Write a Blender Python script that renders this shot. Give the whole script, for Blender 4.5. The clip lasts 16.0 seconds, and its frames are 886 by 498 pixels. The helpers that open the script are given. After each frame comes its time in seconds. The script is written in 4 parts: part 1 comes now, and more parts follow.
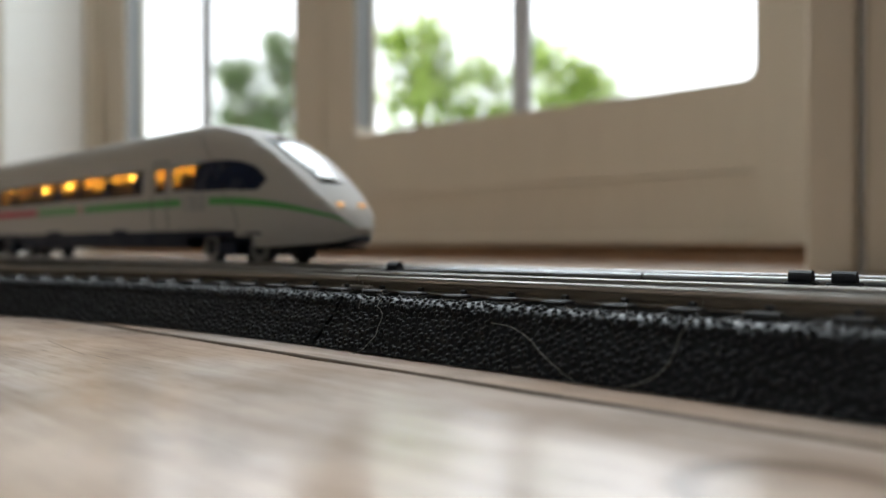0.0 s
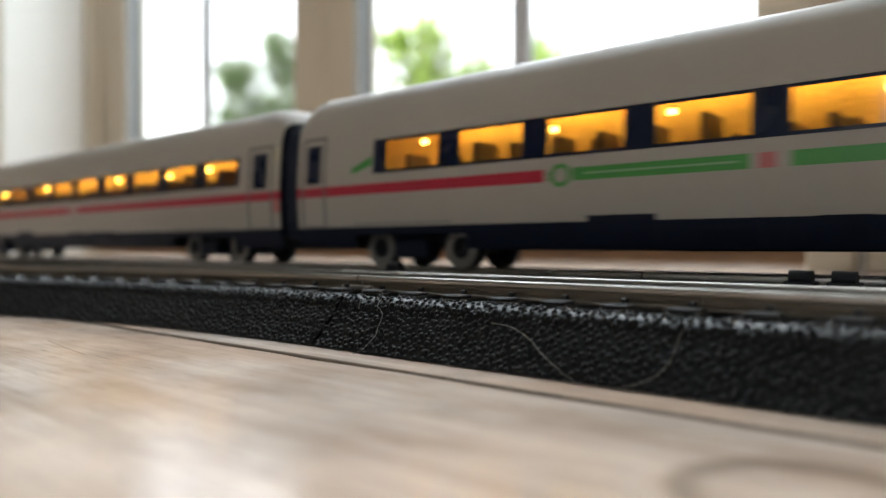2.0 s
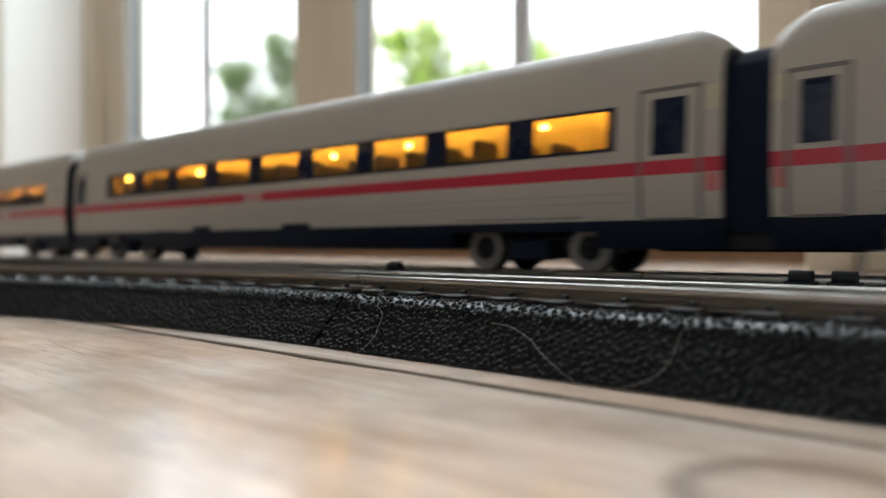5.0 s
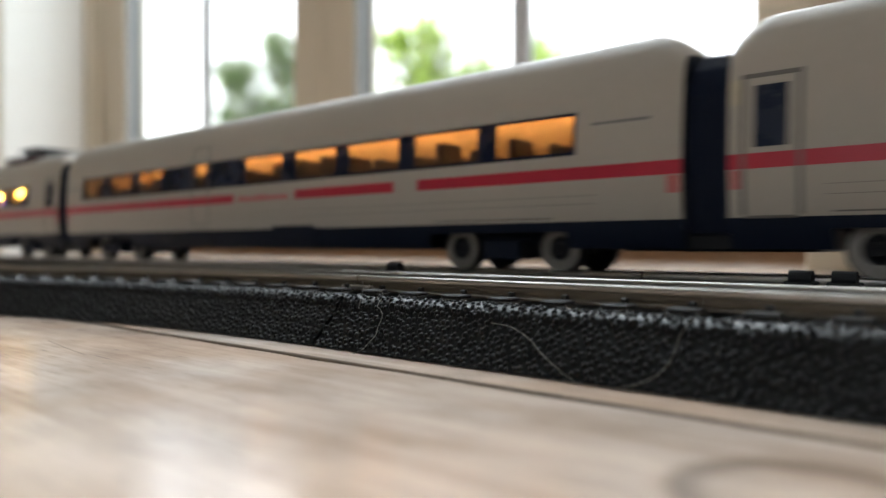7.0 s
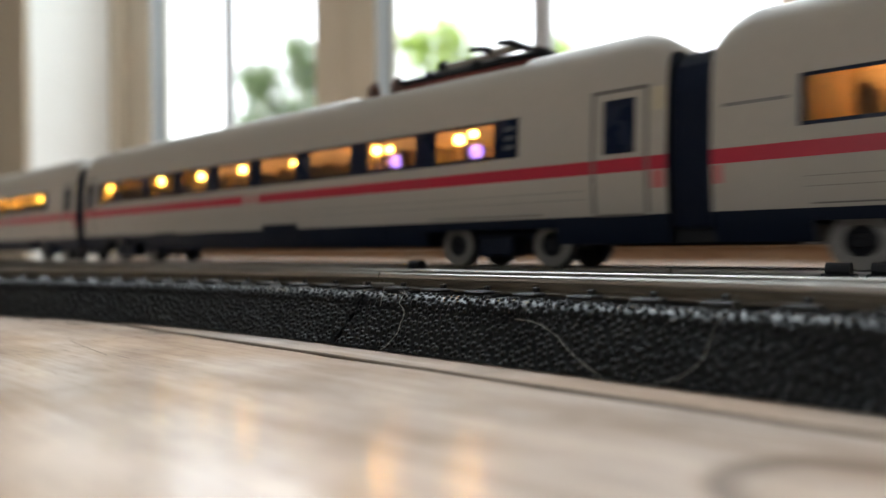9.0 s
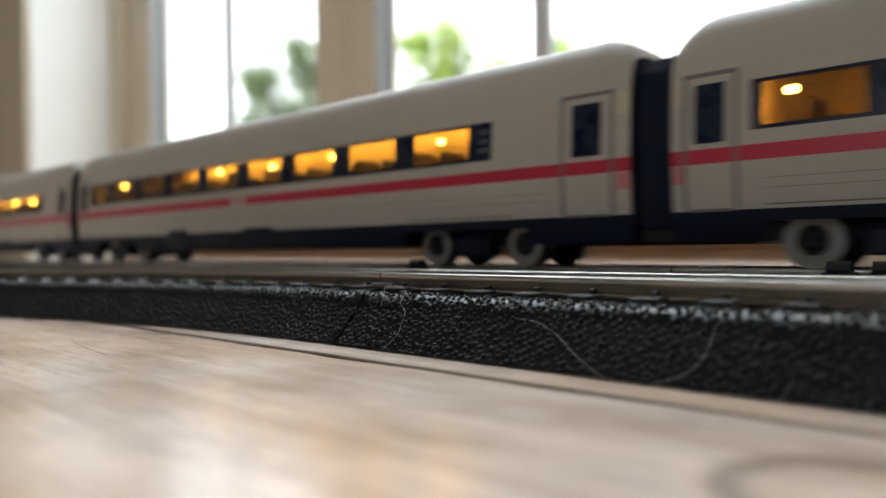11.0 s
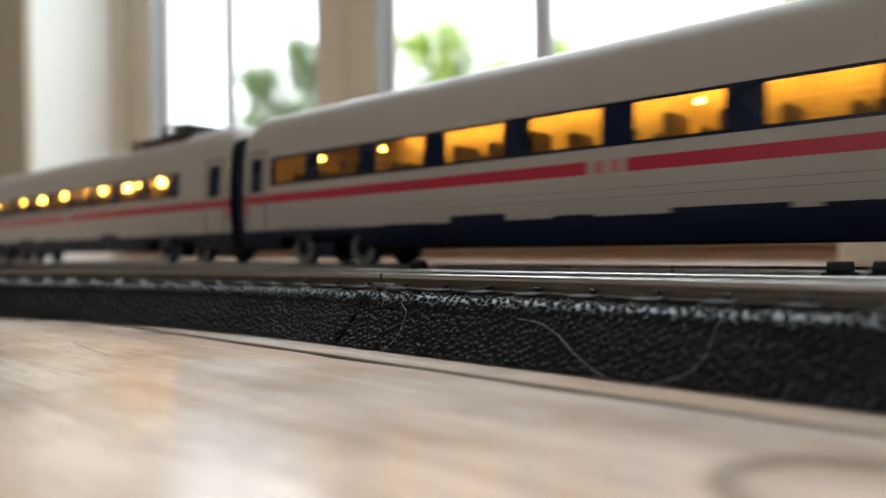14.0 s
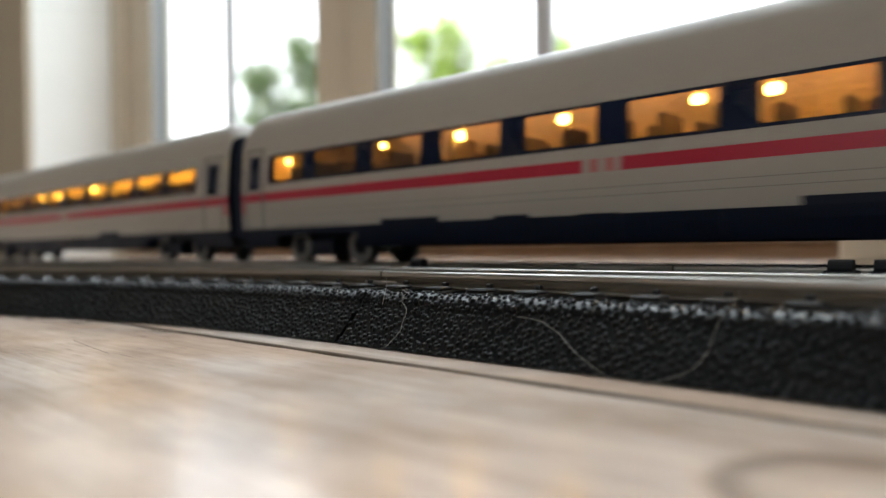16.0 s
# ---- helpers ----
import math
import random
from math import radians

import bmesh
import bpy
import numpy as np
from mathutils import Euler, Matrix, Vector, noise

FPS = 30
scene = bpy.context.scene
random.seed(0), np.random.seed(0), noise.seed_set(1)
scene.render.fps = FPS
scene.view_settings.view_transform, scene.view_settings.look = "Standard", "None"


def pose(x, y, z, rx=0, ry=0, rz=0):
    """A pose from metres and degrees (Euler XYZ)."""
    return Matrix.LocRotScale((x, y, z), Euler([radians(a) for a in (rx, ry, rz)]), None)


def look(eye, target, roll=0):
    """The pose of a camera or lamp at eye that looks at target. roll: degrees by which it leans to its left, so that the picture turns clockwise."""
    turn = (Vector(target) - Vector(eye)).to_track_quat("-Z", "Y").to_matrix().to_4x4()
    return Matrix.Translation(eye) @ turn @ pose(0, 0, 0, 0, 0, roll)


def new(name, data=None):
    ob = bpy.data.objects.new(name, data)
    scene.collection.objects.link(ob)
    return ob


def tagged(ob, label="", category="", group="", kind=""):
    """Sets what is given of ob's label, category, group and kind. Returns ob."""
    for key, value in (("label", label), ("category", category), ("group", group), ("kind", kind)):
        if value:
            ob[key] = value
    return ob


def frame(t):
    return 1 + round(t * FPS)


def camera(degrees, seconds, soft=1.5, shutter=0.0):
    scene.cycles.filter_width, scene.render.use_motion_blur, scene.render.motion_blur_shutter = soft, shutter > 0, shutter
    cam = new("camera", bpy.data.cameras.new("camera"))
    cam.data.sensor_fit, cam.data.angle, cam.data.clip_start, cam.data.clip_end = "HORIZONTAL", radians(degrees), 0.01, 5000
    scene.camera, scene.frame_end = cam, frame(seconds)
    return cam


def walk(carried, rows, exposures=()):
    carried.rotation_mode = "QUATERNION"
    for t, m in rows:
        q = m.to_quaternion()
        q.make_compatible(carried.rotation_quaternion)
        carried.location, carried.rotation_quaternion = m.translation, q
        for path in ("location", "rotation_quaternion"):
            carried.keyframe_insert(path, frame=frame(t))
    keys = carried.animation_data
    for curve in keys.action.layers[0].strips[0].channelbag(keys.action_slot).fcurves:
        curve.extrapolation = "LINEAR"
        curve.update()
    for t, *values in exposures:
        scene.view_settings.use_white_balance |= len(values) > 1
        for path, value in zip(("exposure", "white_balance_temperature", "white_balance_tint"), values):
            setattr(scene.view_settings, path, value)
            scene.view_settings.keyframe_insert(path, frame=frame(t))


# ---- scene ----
# The railway runs along x, the garden door lies towards +y, the floor is z = 0.
EYE_H = 0.018
RAIL = 0.0123          # top of the rails
TRACK_Y = 0.146        # middle of the track with the train
SPEED = 0.1362         # train, metres a second
CAR = 0.2780           # from coupling to coupling
FIRST = -0.4405         # rear coupling of the leading car at 0 s

# ---- camera ----
cam = camera(64.0, 16.0, soft=1.5, shutter=0.45)
cam.data.dof.use_dof = True
cam.data.dof.focus_distance = 0.118
cam.data.dof.aperture_fstop = 12.0
cam.data.dof.aperture_blades = 0


def view(x, y, z, turn, tilt, roll):
    return Matrix.Translation((x, y, z)) @ pose(0, 0, 0, 0, 0, turn) @ pose(0, 0, 0, 90 + tilt, 0, 0) @ pose(0, 0, 0, 0, 0, roll)


PATH = [
    (0.0, view(0, 0, EYE_H, 40.0, -0.3, 0)),
    (7.2, view(0, 0, EYE_H, 40.0, -0.3, 0)),
    (7.5, view(0.0001, 0.0000, 0.0180, 40.15, -0.40, -0.13)),
    (8.0, view(-0.0007, 0.0009, 0.0180, 40.69, -0.40, -0.28)),
    (8.5, view(-0.0017, 0.0019, 0.0174, 41.47, -0.22, -0.36)),
    (9.0, view(-0.0017, 0.0020, 0.0169, 41.81, -0.125, -0.56)),
    (11.5, view(-0.0017, 0.0020, 0.0169, 41.86, -0.14, -0.75)),
    (12.5, view(-0.0016, 0.0018, 0.0169, 41.86, -0.085, -0.75)),
    (14.5, view(-0.0016, 0.0018, 0.0169, 41.94, -0.125, -0.77)),
    (16.0, view(-0.0017, 0.0019, 0.0169, 41.95, -0.27, -0.75)),
]
walk(cam, PATH, exposures=[(0, 2.3), (1.0, 2.45), (1.6, 2.65), (2.5, 2.81), (16.0, 2.81)])

# ---- world and lights ----
world = bpy.data.worlds.new("overcast_sky")
scene.world = world
world.use_nodes = True
wn = world.node_tree.nodes
sky = wn.new("ShaderNodeTexSky")
sky.sky_type, sky.sun_disc = "NISHITA", False
sky.sun_elevation, sky.sun_rotation = radians(50), radians(340)
grey = wn.new("ShaderNodeHueSaturation")
grey.inputs["Saturation"].default_value = 0.18
world.node_tree.links.new(sky.outputs[0], grey.inputs["Color"])
world.node_tree.links.new(grey.outputs[0], wn["Background"].inputs["Color"])
wn["Background"].inputs["Strength"].default_value = 0.085

sun = new("sun", bpy.data.lights.new("sun", "SUN"))
sun.data.energy, sun.data.angle, sun.data.color = 2.7, radians(20), (1, 0.97, 0.92)
sun.matrix_world = look((0, 0, 10), (1.5, 5, 0))


def area_light(name, m, w, h, watts, colour):
    ob = new(name, bpy.data.lights.new(name, "AREA"))
    ob.data.shape, ob.data.size, ob.data.size_y = "RECTANGLE", w, h
    ob.data.energy, ob.data.color = watts, colour
    ob.matrix_world = m
    return ob


# upper garden door: lamp standing in for sky light; behind: added unseen fill lamp
area_light("door_daylight", look((-0.9, 0.76, 1.35), (-0.7, 0.0, 0.5)), 1.3, 1.3, 6.0, (0.81, 0.92, 1.0))
area_light("rear_fill", look((0.2, -4.95, 1.5), (-0.3, 0.5, 0.3)), 1.8, 1.3, 0.4, (1.0, 0.95, 0.88))


# ---- materials ----
def material(name, base, rough=0.5, metal=0.0, vary=0.12, scale=40.0, bump=0.0, bump_scale=300.0, stretch=(1, 1, 1), spec=0.5, coat=0.0):
    m = bpy.data.materials.new(name)
    m.use_nodes = True
    nt = m.node_tree
    n, l = nt.nodes, nt.links
    b = n["Principled BSDF"]
    b.inputs["Metallic"].default_value = metal
    b.inputs["Specular IOR Level"].default_value = spec
    b.inputs["Coat Weight"].default_value = coat
    tc = n.new("ShaderNodeTexCoord")
    mp = n.new("ShaderNodeMapping")
    mp.inputs["Scale"].default_value = stretch
    l.new(tc.outputs["Object"], mp.inputs["Vector"])
    big, fine = n.new("ShaderNodeTexNoise"), n.new("ShaderNodeTexNoise")
    big.inputs["Scale"].default_value, fine.inputs["Scale"].default_value = scale, scale * 9
    big.inputs["Detail"].default_value, fine.inputs["Detail"].default_value = 4, 3
    for t in (big, fine):
        l.new(mp.outputs[0], t.inputs["Vector"])
    add = n.new("ShaderNodeMath")
    add.operation = "ADD"
    l.new(big.outputs[0], add.inputs[0]), l.new(fine.outputs[0], add.inputs[1])
    mr = n.new("ShaderNodeMapRange")
    mr.inputs["From Min"].default_value, mr.inputs["From Max"].default_value = 0.6, 1.4
    mr.inputs["To Min"].default_value, mr.inputs["To Max"].default_value = 1 - vary, 1 + vary
    l.new(add.outputs[0], mr.inputs["Value"])
    mix = n.new("ShaderNodeVectorMath")
    mix.operation = "SCALE"
    mix.inputs[0].default_value = base
    l.new(mr.outputs[0], mix.inputs["Scale"])
    l.new(mix.outputs[0], b.inputs["Base Color"])
    rr = n.new("ShaderNodeMapRange")
    rr.inputs["From Min"].default_value, rr.inputs["From Max"].default_value = 0.3, 0.7
    rr.inputs["To Min"].default_value, rr.inputs["To Max"].default_value = max(0.02, rough * 0.85), min(1, rough * 1.15)
    l.new(big.outputs[0], rr.inputs["Value"])
    l.new(rr.outputs[0], b.inputs["Roughness"])
    if bump:
        bn, bp = n.new("ShaderNodeTexNoise"), n.new("ShaderNodeBump")
        bn.inputs["Scale"].default_value, bn.inputs["Detail"].default_value = bump_scale, 4
        bp.inputs["Strength"].default_value, bp.inputs["Distance"].default_value = bump, 0.001
        l.new(mp.outputs[0], bn.inputs["Vector"])
        l.new(bn.outputs[0], bp.inputs["Height"])
        l.new(bp.outputs[0], b.inputs["Normal"])
    return m


def glow(name, colour, strength):
    m = bpy.data.materials.new(name)
    m.use_nodes = True
    b = m.node_tree.nodes["Principled BSDF"]
    b.inputs["Base Color"].default_value = (*colour, 1)
    b.inputs["Emission Color"].default_value = (*colour, 1)
    b.inputs["Emission Strength"].default_value = strength
    return m


def glass(name, tint, gloss=0.05):
    m = bpy.data.materials.new(name)
    m.use_nodes = True
    n, l = m.node_tree.nodes, m.node_tree.links
    n.remove(n["Principled BSDF"])
    tr, gl, mx, fr = (n.new("ShaderNodeBsdfTransparent"), n.new("ShaderNodeBsdfGlossy"), n.new("ShaderNodeMixShader"), n.new("ShaderNodeLayerWeight"))
    pw, ma = n.new("ShaderNodeMath"), n.new("ShaderNodeMath")
    pw.operation, ma.operation = "POWER", "MULTIPLY_ADD"
    pw.inputs[1].default_value, ma.inputs[1].default_value, ma.inputs[2].default_value = 5.0, 0.7, gloss
    tr.inputs["Color"].default_value = (*tint, 1)
    gl.inputs["Roughness"].default_value = 0.03
    l.new(fr.outputs["Facing"], pw.inputs[0]), l.new(pw.outputs[0], ma.inputs[0])
    l.new(ma.outputs[0], mx.inputs[0]), l.new(tr.outputs[0], mx.inputs[1]), l.new(gl.outputs[0], mx.inputs[2])
    l.new(mx.outputs[0], n["Material Output"].inputs[0])
    return m


def wood(name, light, dark, rough, ring=1.0, knot=(-0.0103, 0.0572), spec=1.0):
    """Worn boards with the grain along x, and a knot."""
    m = bpy.data.materials.new(name)
    m.use_nodes = True
    n, l = m.node_tree.nodes, m.node_tree.links
    b = n["Principled BSDF"]
    b.inputs["Specular IOR Level"].default_value = spec
    tc, oi = n.new("ShaderNodeTexCoord"), n.new("ShaderNodeObjectInfo")
    off = n.new("ShaderNodeVectorMath")
    off.operation = "MULTIPLY_ADD"
    off.inputs[1].default_value = (1, 1, 1)
    sc = n.new("ShaderNodeVectorMath")
    sc.operation = "SCALE"
    sc.inputs[0].default_value = (7, 3, 5)
    l.new(oi.outputs["Random"], sc.inputs["Scale"])
    l.new(tc.outputs["Object"], off.inputs[0]), l.new(sc.outputs[0], off.inputs[2])

    def layer(stretch, scale, detail, rough_=0.6):
        mp, t = n.new("ShaderNodeMapping"), n.new("ShaderNodeTexNoise")
        mp.inputs["Scale"].default_value = stretch
        t.inputs["Scale"].default_value, t.inputs["Detail"].default_value, t.inputs["Roughness"].default_value = scale, detail, rough_
        l.new(off.outputs[0], mp.inputs["Vector"]), l.new(mp.outputs[0], t.inputs["Vector"])
        return t
    grain = layer((0.05, 1, 1), 420 * ring, 6)
    broad = layer((0.36, 1, 1), 80 * ring, 4)
    stain = layer((0.60, 1, 1), 62 * ring, 3, 0.55)
    patch = layer((0.7, 1, 1), 17 * ring, 3)
    speck = layer((0.10, 1, 1), 1300, 3)
    hairline = layer((0.025, 1, 1), 1900, 4, 0.7)
    ramp = n.new("ShaderNodeValToRGB")
    ramp.color_ramp.elements[0].position, ramp.color_ramp.elements[1].position = 0.43, 0.80
    ramp.color_ramp.elements[0].color, ramp.color_ramp.elements[1].color = (*dark, 1), (*light, 1)
    a1, a2 = n.new("ShaderNodeMath"), n.new("ShaderNodeMath")
    a1.operation = a2.operation = "MULTIPLY_ADD"
    a1.inputs[1].default_value, a2.inputs[1].default_value = 0.34, 0.23
    half = n.new("ShaderNodeMath")
    half.operation = "MULTIPLY"
    half.inputs[1].default_value = 0.32
    l.new(stain.outputs[0], half.inputs[0])
    l.new(broad.outputs[0], a1.inputs[0]), l.new(half.outputs[0], a1.inputs[2])
    l.new(grain.outputs[0], a2.inputs[0]), l.new(a1.outputs[0], a2.inputs[2])
    a3 = n.new("ShaderNodeMath")
    a3.operation = "MULTIPLY_ADD"
    a3.inputs[1].default_value = 0.25
    l.new(hairline.outputs[0], a3.inputs[0]), l.new(a2.outputs[0], a3.inputs[2])
    l.new(a3.outputs[0], ramp.inputs[0])
    sp = n.new("ShaderNodeMapRange")
    sp.inputs["From Min"].default_value, sp.inputs["From Max"].default_value = 0.31, 0.40
    sp.inputs["To Min"].default_value, sp.inputs["To Max"].default_value = 0.76, 1.0
    l.new(speck.outputs[0], sp.inputs["Value"])
    mul = n.new("ShaderNodeVectorMath")
    mul.operation = "SCALE"
    warm = n.new("ShaderNodeValToRGB")
    warm.color_ramp.elements[0].position, warm.color_ramp.elements[1].position = 0.40, 0.62
    warm.color_ramp.elements[0].color, warm.color_ramp.elements[1].color = (1.0, 0.86, 0.74, 1), (1.0, 1.0, 1.0, 1)
    l.new(patch.outputs[0], warm.inputs[0])
    toned = n.new("ShaderNodeVectorMath")
    toned.operation = "MULTIPLY"
    l.new(ramp.outputs[0], toned.inputs[0]), l.new(warm.outputs[0], toned.inputs[1])
    l.new(toned.outputs[0], mul.inputs[0]), l.new(sp.outputs[0], mul.inputs["Scale"])
    warp = n.new("ShaderNodeVectorMath")
    warp.operation = "MULTIPLY_ADD"
    warp.inputs[1].default_value = (0.004, 0.004, 0)
    l.new(stain.outputs["Color"], warp.inputs[0]), l.new(tc.outputs["Object"], warp.inputs[2])
    far = n.new("ShaderNodeVectorMath")
    far.operation = "DISTANCE"
    far.inputs[1].default_value = (*knot, 0)
    l.new(warp.outputs[0], far.inputs[0])
    kr = n.new("ShaderNodeValToRGB")
    kr.color_ramp.elements[0].position, kr.color_ramp.elements[1].position = 0.0, 1.0
    kr.color_ramp.elements[0].color = kr.color_ramp.elements[1].color = (1, 1, 1, 1)
    for p, v in ((0.30, 0.92), (0.55, 0.82), (0.68, 0.52), (0.77, 0.48), (0.90, 0.94)):
        kr.color_ramp.elements.new(p).color = (v, v * 0.96, v * 0.92, 1)
    ks = n.new("ShaderNodeMath")
    ks.operation = "MULTIPLY"
    ks.inputs[1].default_value = 1 / 0.0115
    l.new(far.outputs["Value"], ks.inputs[0]), l.new(ks.outputs[0], kr.inputs[0])
    km = n.new("ShaderNodeVectorMath")
    km.operation = "MULTIPLY"
    l.new(mul.outputs[0], km.inputs[0]), l.new(kr.outputs[0], km.inputs[1])
    l.new(km.outputs[0], b.inputs["Base Color"])
    rr = n.new("ShaderNodeMapRange")
    rr.inputs["From Min"].default_value, rr.inputs["From Max"].default_value = 0.15, 0.85
    rr.inputs["To Min"].default_value, rr.inputs["To Max"].default_value = rough * 0.85, rough * 1.6
    l.new(stain.outputs[0], rr.inputs["Value"]), l.new(rr.outputs[0], b.inputs["Roughness"])
    bp, bp2 = n.new("ShaderNodeBump"), n.new("ShaderNodeBump")
    bp.inputs["Strength"].default_value, bp.inputs["Distance"].default_value = 0.3, 0.00004
    bp2.inputs["Strength"].default_value, bp2.inputs["Distance"].default_value = 0.24, 0.0011
    l.new(hairline.outputs[0], bp.inputs["Height"]), l.new(broad.outputs[0], bp2.inputs["Height"])
    l.new(bp.outputs[0], bp2.inputs["Normal"]), l.new(bp2.outputs[0], b.inputs["Normal"])
    return m


M = {
    "floor": wood("oiled_floor_wood", (0.95, 0.835, 0.745), (0.43, 0.340, 0.280), 0.17),
    "joint": material("dark_board_edge", (0.17, 0.125, 0.09), 0.85, vary=0.4, scale=300, stretch=(0.2, 1, 1)),
    "sill": wood("threshold_wood", (0.34, 0.20, 0.11), (0.17, 0.095, 0.05), 0.5, spec=0.3),
    "cream": material("cream_paint", (0.54, 0.46, 0.35), 0.42, vary=0.05, scale=12, bump=0.08, bump_scale=250, stretch=(1, 1, 0.15)),
    "white": material("white_paint", (0.78, 0.76, 0.72), 0.5, vary=0.03, scale=8, bump=0.05, bump_scale=200),
    "plaster": material("beige_plaster", (0.36, 0.32, 0.27), 0.8, vary=0.06, scale=4, bump=0.1, bump_scale=120),
    "ceiling": material("ceiling_paint", (0.62, 0.60, 0.56), 0.8, vary=0.03, scale=5),
    "bar": material("grey_glazing_bar", (0.45, 0.45, 0.46), 0.4, vary=0.05, scale=20),
    "bead": material("grey_glazing_bead", (0.20, 0.20, 0.205), 0.5, vary=0.05, scale=20),
    "gasket": material("black_gasket", (0.02, 0.02, 0.02), 0.6),
    "pane": glass("door_glass", (0.96, 0.97, 0.97)),
    "foam": material("black_foam", (0.0042, 0.0047, 0.0062), 0.34, vary=0.25, scale=90, bump=0.05, bump_scale=2500, spec=0.27),
    "sleeper": material("black_plastic_sleeper", (0.018, 0.017, 0.017), 0.42, vary=0.2, scale=150, bump=0.1, bump_scale=1500),
    "rail": material("nickel_silver_rail", (0.37, 0.35, 0.32), 0.32, 1.0, vary=0.2, scale=60, stretch=(0.1, 1, 1), bump=0.1, bump_scale=900),
    "web": material("dark_brown_rail_web", (0.13, 0.11, 0.085), 0.45, 0.6, vary=0.35, scale=90, stretch=(0.3, 1, 1), bump=0.15, bump_scale=1200),
    "rail2": material("bright_rail", (0.62, 0.62, 0.62), 0.28, 1.0, vary=0.1, scale=60, stretch=(0.1, 1, 1)),
    "shell": material("white_train_paint", (0.470, 0.442, 0.395), 0.50, vary=0.03, scale=60, spec=0.3, bump=0.02, bump_scale=900),
    "red": material("red_stripe_paint", (0.50, 0.020, 0.050), 0.32, vary=0.05, scale=80),
    "pink": material("faded_stripe_paint", (0.56, 0.17, 0.17), 0.35, vary=0.05, scale=80),
    "green": material("green_stripe_paint", (0.07, 0.33, 0.07), 0.32, vary=0.05, scale=80),
    "palegreen": material("pale_green_paint", (0.28, 0.48, 0.26), 0.35, vary=0.05, scale=80),
    "skirt": material("dark_blue_grey_skirt", (0.005, 0.011, 0.028), 0.5, spec=0.22, vary=0.12, scale=90, bump=0.05, bump_scale=800),
    "band": material("black_window_band", (0.007, 0.014, 0.038), 0.28, vary=0.08, scale=90, spec=0.28),
    "black": material("black_plastic", (0.007, 0.009, 0.013), 0.5, spec=0.3, vary=0.2, scale=200),
    "bellows": material("dark_rubber_bellows", (0.007, 0.013, 0.032), 0.55, spec=0.25, vary=0.15, scale=200, bump=0.2, bump_scale=1200),
    "line": material("grey_panel_line", (0.16, 0.15, 0.14), 0.5),
    "letter": material("grey_lettering", (0.22, 0.215, 0.21), 0.45),
    "steel": material("blackened_steel", (0.34, 0.33, 0.31), 0.35, 0.9, vary=0.15, scale=300),
    "rim": material("grey_wheel_metal", (0.24, 0.235, 0.225), 0.4, 0.3, vary=0.15, scale=400),
    "yellow": material("pale_yellow_tag", (0.56, 0.51, 0.38), 0.4),
    "icon": material("dark_grey_pictogram", (0.07, 0.08, 0.10), 0.4),
    "emblem": material("pale_grey_emblem", (0.33, 0.32, 0.30), 0.45),
    "groove": material("fine_grey_groove", (0.26, 0.245, 0.225), 0.5),
    "carpane": glass("train_glass", (0.80, 0.74, 0.66)),
    "lining": material("interior_lining", (0.75, 0.58, 0.36), 0.6, vary=0.45, scale=110),
    "seat": material("interior_seat", (0.13, 0.105, 0.12), 0.7, vary=0.2, scale=300),
    "strip": glow("warm_light_strip", (1.0, 0.65, 0.10), 1.9),
    "dimstrip": glow("dim_warm_light_strip", (1.0, 0.74, 0.56), 0.42),
    "midstrip": glow("soft_warm_light_strip", (1.0, 0.62, 0.28), 1.25),
    "led": glow("warm_led", (1.0, 0.54, 0.08), 11.0),
    "softled": glow("soft_warm_led", (1.0, 0.55, 0.08), 8.0),
    "violetglow": glow("violet_glow_ball", (0.32, 0.20, 1.0), 0.8),
    "headlight": glow("warm_headlight", (1.0, 0.55, 0.22), 0.13),
    "screen": material("dark_windscreen", (0.03, 0.035, 0.045), 0.08, vary=0.05, spec=0.8, coat=0.5),
    "redbase": material("red_brown_base", (0.16, 0.035, 0.025), 0.5, vary=0.2, scale=200),
    "insulator": material("brown_insulator", (0.13, 0.06, 0.04), 0.3, vary=0.1, scale=200),
    "hair": material("grey_dust_fibre", (0.25, 0.24, 0.22), 0.6),
    "leaf": material("leaf_green", (0.28, 0.39, 0.08), 0.6, vary=0.45, scale=1.3),
    "leafdark": material("dark_leaf_green", (0.15, 0.21, 0.10), 0.6, vary=0.45, scale=1.3),
    "bark": material("bark", (0.16, 0.11, 0.08), 0.9, vary=0.3, scale=6, bump=0.5, bump_scale=30),
    "lawn": material("lawn", (0.07, 0.11, 0.035), 0.9, vary=0.3, scale=1.2, bump=0.4, bump_scale=60),
}


# ---- mesh helpers ----
def mesh_ob(name, verts, faces, mats, parent=None, label="", index=None, smooth=False):
    me = bpy.data.meshes.new(name)
    me.from_pydata([tuple(v) for v in verts], [], faces)
    for m in (mats if isinstance(mats, (list, tuple)) else [mats]):
        me.materials.append(m)
    if index is not None:
        me.polygons.foreach_set("material_index", index)
    if smooth:
        me.polygons.foreach_set("use_smooth", [True] * len(me.polygons))
    me.update()
    ob = new(name, me)
    ob.parent = parent
    if label:
        ob["label"] = label
    return ob


def part(name, bm, mat, parent=None, label="", smooth=False):
    me = bpy.data.meshes.new(name)
    bmesh.ops.recalc_face_normals(bm, faces=bm.faces)
    bm.to_mesh(me)
    bm.free()
    me.materials.append(mat)
    if smooth:
        me.polygons.foreach_set("use_smooth", [True] * len(me.polygons))
    ob = new(name, me)
    ob.parent = parent
    if label:
        ob["label"] = label
    return ob


